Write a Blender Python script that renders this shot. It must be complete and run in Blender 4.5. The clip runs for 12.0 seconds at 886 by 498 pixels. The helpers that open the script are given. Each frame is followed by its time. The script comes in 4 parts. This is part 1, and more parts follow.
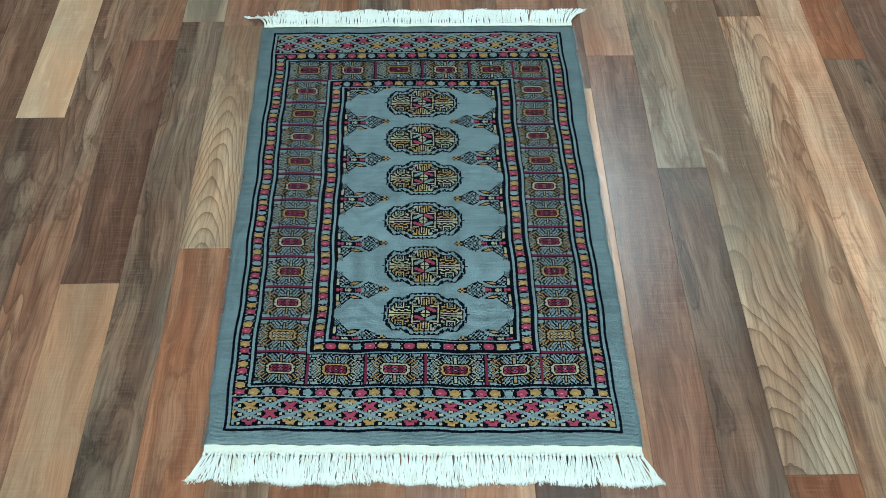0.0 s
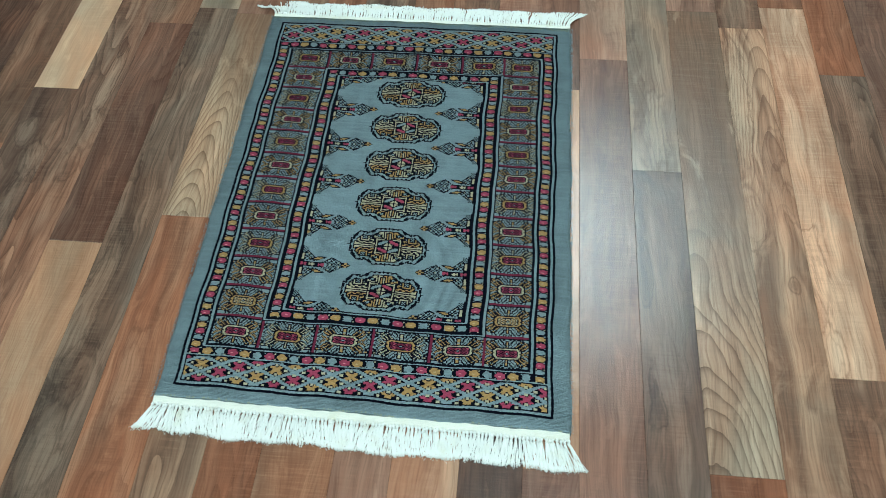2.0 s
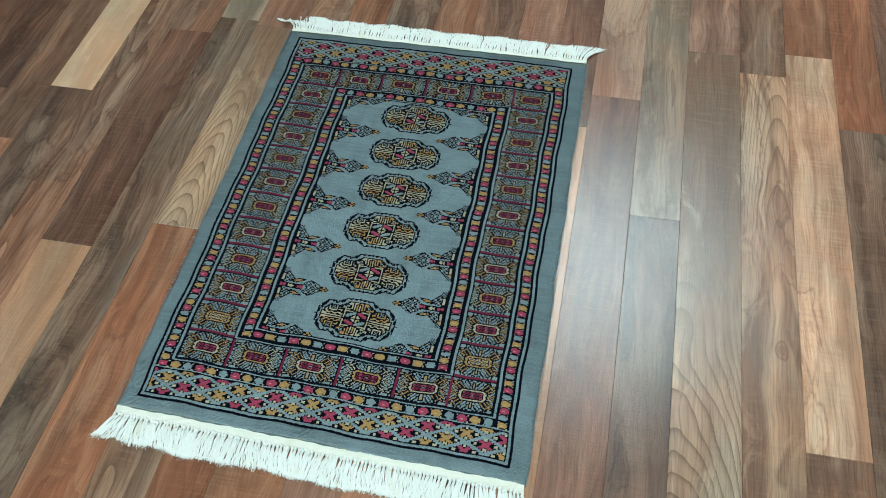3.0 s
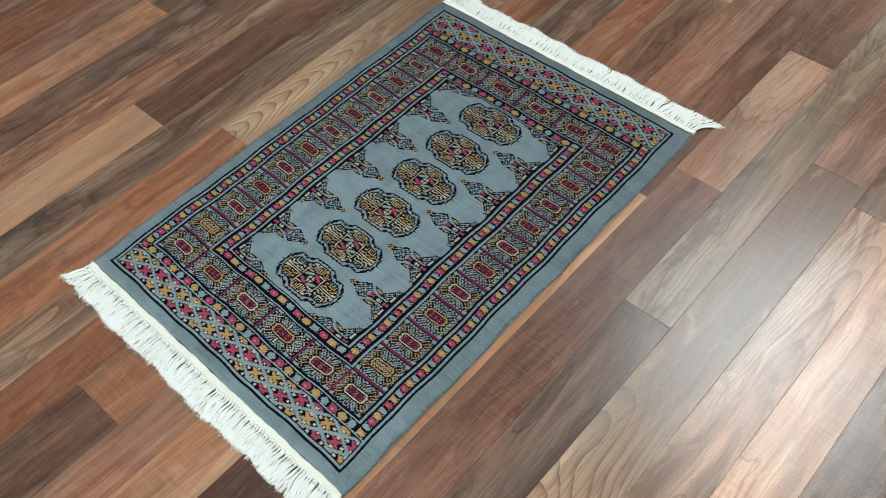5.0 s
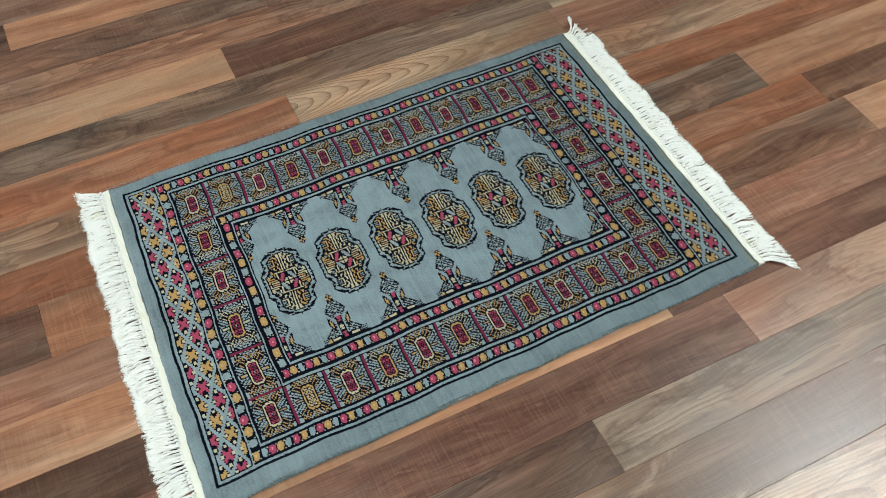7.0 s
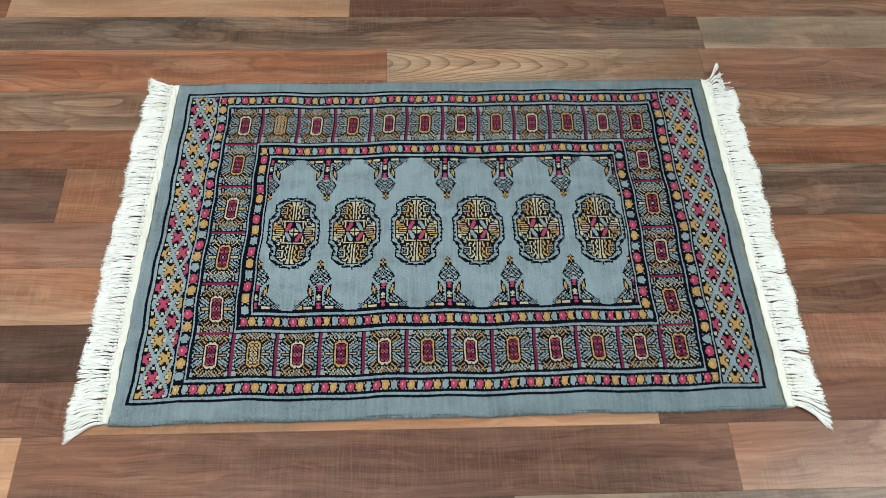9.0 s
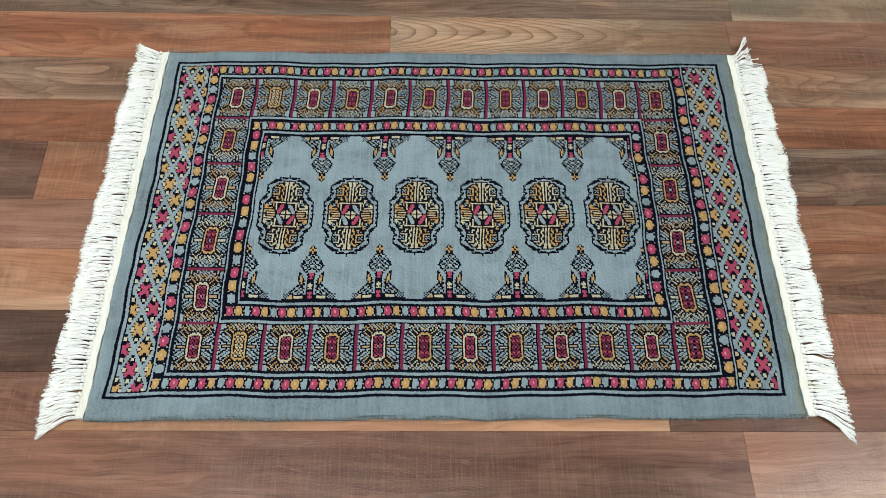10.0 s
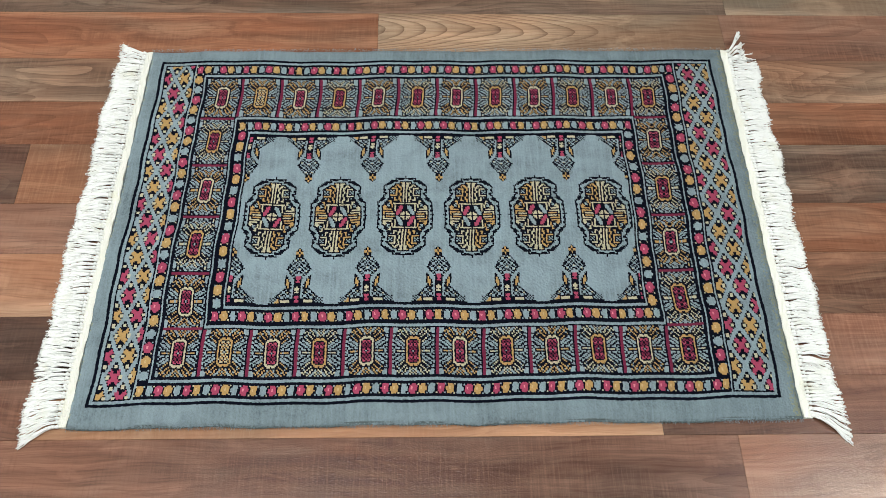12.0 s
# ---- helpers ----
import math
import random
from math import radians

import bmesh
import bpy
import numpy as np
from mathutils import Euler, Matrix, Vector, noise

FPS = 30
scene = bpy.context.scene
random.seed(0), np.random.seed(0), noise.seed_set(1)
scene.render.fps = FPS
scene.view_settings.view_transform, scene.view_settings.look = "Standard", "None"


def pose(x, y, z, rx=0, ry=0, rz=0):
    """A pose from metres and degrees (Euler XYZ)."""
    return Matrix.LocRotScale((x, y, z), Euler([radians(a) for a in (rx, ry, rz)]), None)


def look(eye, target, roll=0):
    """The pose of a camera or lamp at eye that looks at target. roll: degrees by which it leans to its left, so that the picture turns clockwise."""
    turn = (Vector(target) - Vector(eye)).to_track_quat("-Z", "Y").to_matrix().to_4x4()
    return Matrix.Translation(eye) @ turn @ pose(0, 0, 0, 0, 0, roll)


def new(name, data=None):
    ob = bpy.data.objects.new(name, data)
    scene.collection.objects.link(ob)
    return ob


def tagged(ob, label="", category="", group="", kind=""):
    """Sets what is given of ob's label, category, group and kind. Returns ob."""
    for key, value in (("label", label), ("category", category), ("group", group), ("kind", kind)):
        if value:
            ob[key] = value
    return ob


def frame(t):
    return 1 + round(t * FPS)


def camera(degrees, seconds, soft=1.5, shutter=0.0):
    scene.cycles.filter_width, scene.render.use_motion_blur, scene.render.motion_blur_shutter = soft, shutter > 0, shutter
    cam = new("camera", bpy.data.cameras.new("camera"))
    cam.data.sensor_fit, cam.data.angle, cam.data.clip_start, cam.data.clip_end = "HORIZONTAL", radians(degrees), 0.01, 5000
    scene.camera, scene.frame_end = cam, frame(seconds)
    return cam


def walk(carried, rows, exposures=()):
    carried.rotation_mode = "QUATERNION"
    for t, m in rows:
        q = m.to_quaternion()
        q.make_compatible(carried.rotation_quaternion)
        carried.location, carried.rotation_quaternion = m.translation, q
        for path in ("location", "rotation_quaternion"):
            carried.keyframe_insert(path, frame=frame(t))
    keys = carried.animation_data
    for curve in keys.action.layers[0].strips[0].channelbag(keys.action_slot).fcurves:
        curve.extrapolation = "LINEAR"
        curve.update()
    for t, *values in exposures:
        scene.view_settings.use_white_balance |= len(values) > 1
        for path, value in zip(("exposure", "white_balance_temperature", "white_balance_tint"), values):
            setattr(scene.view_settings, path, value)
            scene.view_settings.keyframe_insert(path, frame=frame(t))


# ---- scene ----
cam = camera(52.5, 12.0, soft=0.8, shutter=0.3)
PATH = [
    (0, (-0.009, 0.197, 1.159), (0.007, 1.393, -0.443), -0.2),
    (0.5, (-0.009, 0.197, 1.16), (0.0, 1.397, -0.441), -0.5),
    (1, (-0.018, 0.18, 1.162), (0.0, 1.388, -0.432), -0.6),
    (1.5, (0.034, 0.169, 1.161), (0.018, 1.388, -0.424), -1.3),
    (2, (0.178, 0.134, 1.158), (0.021, 1.355, -0.417), -2.5),
    (2.5, (0.256, 0.144, 1.162), (0.004, 1.367, -0.401), -3.4),
    (2.7, (0.272, 0.164, 1.164), (0.008, 1.386, -0.397), -3.2),
    (4.3, (0.536, 0.38, 1.151), (-0.105, 1.4, -0.446), -2.7),
    (4.5, (0.609, 0.419, 1.161), (-0.118, 1.381, -0.435), -3.6),
    (5, (0.728, 0.469, 1.166), (-0.132, 1.351, -0.41), -3.4),
    (5.5, (0.76, 0.542, 1.146), (-0.162, 1.36, -0.429), -3.1),
    (6, (0.776, 0.649, 1.152), (-0.215, 1.354, -0.436), -2.2),
    (6.5, (0.774, 0.713, 1.148), (-0.249, 1.339, -0.452), -0.5),
    (7, (0.786, 0.801, 1.14), (-0.292, 1.326, -0.461), -0.1),
    (7.2, (0.795, 0.849, 1.141), (-0.308, 1.315, -0.461), 0.1),
    (8.8, (0.783, 1.086, 1.101), (-0.368, 1.194, -0.531), 2.6),
    (9, (0.753, 1.095, 1.094), (-0.379, 1.184, -0.553), 3.0),
    (9.5, (0.695, 1.116, 1.065), (-0.385, 1.181, -0.617), 3.4),
    (10, (0.67, 1.119, 1.05), (-0.379, 1.173, -0.652), 2.9),
    (10.5, (0.661, 1.13, 1.042), (-0.38, 1.161, -0.666), 1.4),
    (11, (0.655, 1.138, 1.038), (-0.385, 1.174, -0.67), 1.7),
    (11.5, (0.65, 1.135, 1.037), (-0.386, 1.187, -0.673), 2.3),
    (12, (0.651, 1.133, 1.038), (-0.387, 1.189, -0.67), 2.5),
]
EXPOSURES = [(0.0, -0.38, 5400, -9), (2.7, -0.44, 5550, -7), (4.3, -0.48, 6000, 4), (5.0, -0.46, 6050, 6), (7.0, -0.44, 6200, 6), (9.0, -0.39, 6220, 9), (12.0, -0.35, 6330, 12)]
walk(cam, [(t, look(eye, target, roll)) for t, eye, target, roll in PATH], EXPOSURES)

# ---- light ----
world = bpy.data.worlds.new("world")
scene.world = world
world.use_nodes = True
world.node_tree.nodes["Background"].inputs[0].default_value = (0.9, 0.95, 1.0, 1)
world.node_tree.nodes["Background"].inputs[1].default_value = 0.05
CEILING = 2.6
# first panel inferred from its glare on the floor; other four added as unseen fill
GLARE_AND_FILL_LIGHTS = [(0.38, 3.12, 79.0), (0.45, 0.75, 34.0), (0.45, -1.65, 46.0), (2.85, 0.75, 22.0), (-1.9, -2.45, 114.0)]  # x, y, watts


# ---- materials ----
class Shader:
    """A principled material and a few short ways to wire it."""

    def __init__(self, name, rough=0.5, metal=0.0):
        self.mat = bpy.data.materials.new(name)
        self.mat.use_nodes = True
        self.tree = self.mat.node_tree
        self.bsdf = self.tree.nodes["Principled BSDF"]
        self.bsdf.inputs["Roughness"].default_value = rough
        self.bsdf.inputs["Metallic"].default_value = metal

    def node(self, kind, **sets):
        n = self.tree.nodes.new(kind)
        for key, value in sets.items():
            n.inputs[key].default_value = value
        return n

    def wire(self, out, into):
        self.tree.links.new(out, into)

    def math(self, op, a, b=0.0, clamp=False):
        n = self.tree.nodes.new("ShaderNodeMath")
        n.operation, n.use_clamp = op, clamp
        for i, v in enumerate((a, b)):
            if isinstance(v, (int, float)):
                n.inputs[i].default_value = v
            else:
                self.wire(v, n.inputs[i])
        return n.outputs[0]

    def mix(self, fac, a, b, blend="MIX"):
        n = self.tree.nodes.new("ShaderNodeMix")
        n.data_type, n.blend_type = "RGBA", blend
        for slot, v in ((0, fac), (6, a), (7, b)):
            if isinstance(v, (int, float)):
                n.inputs[slot].default_value = v
            elif isinstance(v, tuple):
                n.inputs[slot].default_value = (*v, 1) if len(v) == 3 else v
            else:
                self.wire(v, n.inputs[slot])
        return n.outputs[2]

    def place(self, scale, shift=None):
        """World position, stretched by scale, and moved by shift."""
        out = self.node("ShaderNodeNewGeometry").outputs["Position"]
        if shift is not None:
            add = self.tree.nodes.new("ShaderNodeVectorMath")
            add.operation = "ADD"
            self.wire(out, add.inputs[0])
            self.wire(shift, add.inputs[1])
            out = add.outputs[0]
        m = self.node("ShaderNodeMapping", Scale=scale)
        self.wire(out, m.inputs["Vector"])
        return m.outputs[0]

    def noise(self, vector, scale=1.0, detail=3.0, rough=0.5, twist=0.0):
        n = self.node("ShaderNodeTexNoise", Scale=scale, Detail=detail, Roughness=rough, Distortion=twist)
        self.wire(vector, n.inputs["Vector"])
        return n.outputs["Fac"]

    def ramp(self, fac, lo, hi):
        n = self.node("ShaderNodeMapRange")
        n.inputs[1].default_value, n.inputs[2].default_value = lo, hi
        n.inputs[3].default_value, n.inputs[4].default_value = 0.0, 1.0
        self.wire(fac, n.inputs[0])
        return n.outputs[0]

    def bump(self, height, strength, distance):
        n = self.node("ShaderNodeBump", Strength=strength, Distance=distance)
        self.wire(height, n.inputs["Height"])
        self.wire(n.outputs[0], self.bsdf.inputs["Normal"])

    def colour(self, out):
        if isinstance(out, tuple):
            self.bsdf.inputs["Base Color"].default_value = (*out, 1)
        else:
            self.wire(out, self.bsdf.inputs["Base Color"])


def wood(name, light, mid, dark, rings=0.5, cross=0.3, arch=None, sap=0.42, freq=27.0, figure=()):
    """Printed laminate: growth rings, fibres, cross figure and a fine pressed relief. arch: where the rings
    stand as nested arches, the line of their crowns, their bend, which way they open, and where along the strip they end. sap: how strong the pale and dark tongues are. figure: tongues
    that can be told apart, each by its middle, its half width and half length, and how pale (or dark, below nought) it is."""
    s = Shader(name, 0.25)
    rand = s.node("ShaderNodeObjectInfo").outputs["Random"]
    comb = s.node("ShaderNodeCombineXYZ")
    for i, k in enumerate((5.3, 37.0, 11.0)):
        s.wire(s.math("MULTIPLY", rand, k), comb.inputs[i])
    shift = comb.outputs[0]
    xyz = s.node("ShaderNodeSeparateXYZ")
    s.wire(s.node("ShaderNodeNewGeometry").outputs["Position"], xyz.inputs[0])
    # the grain wanders a little from side to side
    sway = s.math("MULTIPLY", s.math("SUBTRACT", s.noise(s.place((7.0, 3.0, 1.0), shift), 1.0, 3.0, 0.55), 0.5), 0.05)
    bent = s.node("ShaderNodeCombineXYZ")
    s.wire(sway, bent.inputs[0])
    both = s.tree.nodes.new("ShaderNodeVectorMath")
    both.operation = "ADD"
    s.wire(shift, both.inputs[0])
    s.wire(bent.outputs[0], both.inputs[1])
    shift = both.outputs[0]
    broad = s.noise(s.place((9.0, 0.9, 1.0), shift), 1.0, 2.0, 0.45, 0.2)
    if arch:
        dx = s.math("SUBTRACT", xyz.outputs[0], arch[0])
        bow = s.math("MULTIPLY", s.math("MULTIPLY", dx, dx), arch[1])
        along = s.math("ADD", s.math("MULTIPLY", xyz.outputs[1], arch[2]), s.math("ADD", s.math("MULTIPLY", s.noise(s.place((8.0, 3.0, 1.0), shift), 1.0, 2.0, 0.45, 0.3), 0.24), s.math("MULTIPLY", s.noise(s.place((45.0, 14.0, 1.0), shift), 1.0, 2.0, 0.5), 0.018)))
        phase = s.math("MULTIPLY", s.math("SUBTRACT", bow, along), freq)
    else:
        phase = s.math("MULTIPLY", broad, 30.0)
    saw = s.math("FRACT", phase)
    ring = s.math("POWER", saw, 4.0 if arch else 2.6)
    where = s.ramp(s.noise(s.place((5.0, 1.1, 1.0), shift), 1.0, 1.0), *((-0.6, 0.55) if arch else (0.38, 0.6)))
    if arch and len(arch) > 4:
        where = s.math("MULTIPLY", where, s.ramp(xyz.outputs[1], arch[4] - 0.1, arch[4] + 0.12))
    if arch:
        plainer = s.ramp(s.math("ADD", xyz.outputs[1], s.math("MULTIPLY", broad, 0.2)), arch[3] + 0.05, arch[3] + 0.3)
        where = s.math("MULTIPLY", where, s.math("SUBTRACT", 1.0, plainer))
    patch = s.ramp(s.noise(s.place((13.0, 3.2, 1.0), shift), 1.0, 4.0, 0.6, 0.6), 0.42, 0.62)
    cloud = s.ramp(s.noise(s.place((22.0, 7.0, 1.0), shift), 1.0, 5.0, 0.65, 0.8), 0.36, 0.66)
    fibre = s.noise(s.place((420.0, 12.0, 1.0), shift), 1.0, 5.0, 0.65)
    fine = s.noise(s.place((95.0, 2.4, 1.0), shift), 1.0, 4.0, 0.6)
    weave = s.noise(s.place((16.0, 300.0, 1.0), shift), 1.0, 4.0, 0.7)
    band = s.ramp(s.noise(s.place((34.0, 1.3, 1.0), shift), 1.0, 3.0, 0.5, 0.25), 0.33, 0.68)
    tone = s.ramp(s.math("ADD", s.math("MULTIPLY", broad, 0.5), s.math("ADD", s.math("MULTIPLY", fine, 0.45), s.math("MULTIPLY", band, 0.34))), 0.45, 1.05)
    c = s.mix(tone, mid, light)
    c = s.mix(s.math("MULTIPLY", s.math("SUBTRACT", 1.0, band), 0.45), c, dark)
    c = s.mix(s.math("MULTIPLY", patch, 0.42), c, dark)
    # pale sapwood and dark heartwood in long wavy tongues with a dark rim
    zone = s.noise(s.place((13.0, 1.7, 1.0), shift), 1.0, 2.5, 0.5, 0.35)
    heart = s.noise(s.place((17.0, 2.4, 1.0), both.outputs[0]), 1.3, 2.0, 0.45, 0.5)
    pale = tuple(0.72 * x + 0.2 * g for x, g in zip(light, (0.42, 0.34, 0.25)))
    inner = tuple(0.5 * x + 0.5 * y for x, y in zip(mid, dark))
    c = s.mix(s.math("MULTIPLY", s.ramp(zone, 0.565, 0.62), sap), c, pale)
    c = s.mix(s.math("MULTIPLY", s.ramp(s.math("ABSOLUTE", s.math("SUBTRACT", zone, 0.583)), 0.03, 0.0), sap * 0.55), c, dark)
    c = s.mix(s.math("MULTIPLY", s.ramp(heart, 0.6, 0.65), sap * 0.8), c, inner)
    c = s.mix(s.math("MULTIPLY", s.ramp(s.math("ABSOLUTE", s.math("SUBTRACT", heart, 0.625)), 0.026, 0.0), sap * 0.55), c, dark)
    for fx, fy, hx, hy, amount in figure:
        dx = s.math("MULTIPLY", s.math("SUBTRACT", s.math("ADD", xyz.outputs[0], sway), fx), 1.0 / hx)
        dy = s.math("MULTIPLY", s.math("SUBTRACT", xyz.outputs[1], fy), 1.0 / hy)
        far = s.math("ADD", s.math("SQRT", s.math("ADD", s.math("MULTIPLY", dx, dx), s.math("MULTIPLY", dy, dy))), s.math("MULTIPLY", s.math("SUBTRACT", s.math("ADD", cloud, band), 1.0), 0.6))
        c = s.mix(s.math("MULTIPLY", s.ramp(far, 1.25, 0.35), abs(amount) * 0.75), c, pale if amount > 0 else inner)
        c = s.mix(s.math("MULTIPLY", s.ramp(s.math("ABSOLUTE", s.math("SUBTRACT", far, 0.95)), 0.14, 0.02), abs(amount) * 0.5), c, dark)
        c = s.mix(s.math("MULTIPLY", s.ramp(s.math("ABSOLUTE", s.math("SUBTRACT", far, 0.55)), 0.09, 0.01), abs(amount) * 0.28), c, dark)
    # soft pale flecks across the grain
    flare = s.ramp(s.noise(s.place((24.0, 10.0, 1.0), shift), 1.0, 3.0, 0.55, 0.8), 0.54, 0.74)
    c = s.mix(s.math("MULTIPLY", flare, 0.14 + 0.25 * sap), c, pale)
    if arch:
        c = s.mix(s.math("MULTIPLY", plainer, 0.8), c, s.mix(fine, dark, (0.27, 0.155, 0.1)))
    c = s.mix(s.math("MULTIPLY", s.math("MULTIPLY", ring, where), rings), c, dark)
    c = s.mix(s.math("MULTIPLY", s.math("MULTIPLY", s.ramp(weave, 0.48, 0.75), s.ramp(patch, 0.0, 0.8)), cross * 0.8), c, light)
    c = s.mix(s.math("MULTIPLY", s.ramp(fibre, 0.45, 0.7), 0.5), c, dark)
    c = s.mix(s.math("MULTIPLY", s.math("MULTIPLY", s.ramp(weave, 0.5, 0.28), s.ramp(cloud, 0.2, 0.8)), cross * 0.7), c, dark)
    c = s.mix(s.math("MULTIPLY", s.ramp(cloud, 0.7, 1.0), 0.25), c, light)
    # the print drifts between a redder and a greyer brown
    hue = s.ramp(s.noise(s.place((9.0, 3.4, 1.0), shift), 1.0, 3.0, 0.55, 0.5), 0.36, 0.64)
    c = s.mix(1.0, c, s.mix(hue, (0.93, 1.0, 1.02), (1.11, 0.99, 0.91)), "MULTIPLY")
    lift = s.math("ADD", 0.84, s.math("MULTIPLY", rand, 0.32))
    grey = s.node("ShaderNodeCombineXYZ")
    for i in range(3):
        s.wire(lift, grey.inputs[i])
    s.colour(s.mix(1.0, c, grey.outputs[0], "MULTIPLY"))
    peel = s.noise(s.place((640.0, 330.0, 1.0)), 1.0, 2.0, 0.6, 0.2)
    s.bump(s.math("ADD", peel, s.math("MULTIPLY", fibre, 0.2)), 0.9, 0.00037)
    s.wire(s.math("ADD", 0.14, s.math("MULTIPLY", fine, 0.08)), s.bsdf.inputs["Roughness"])
    return s.mat


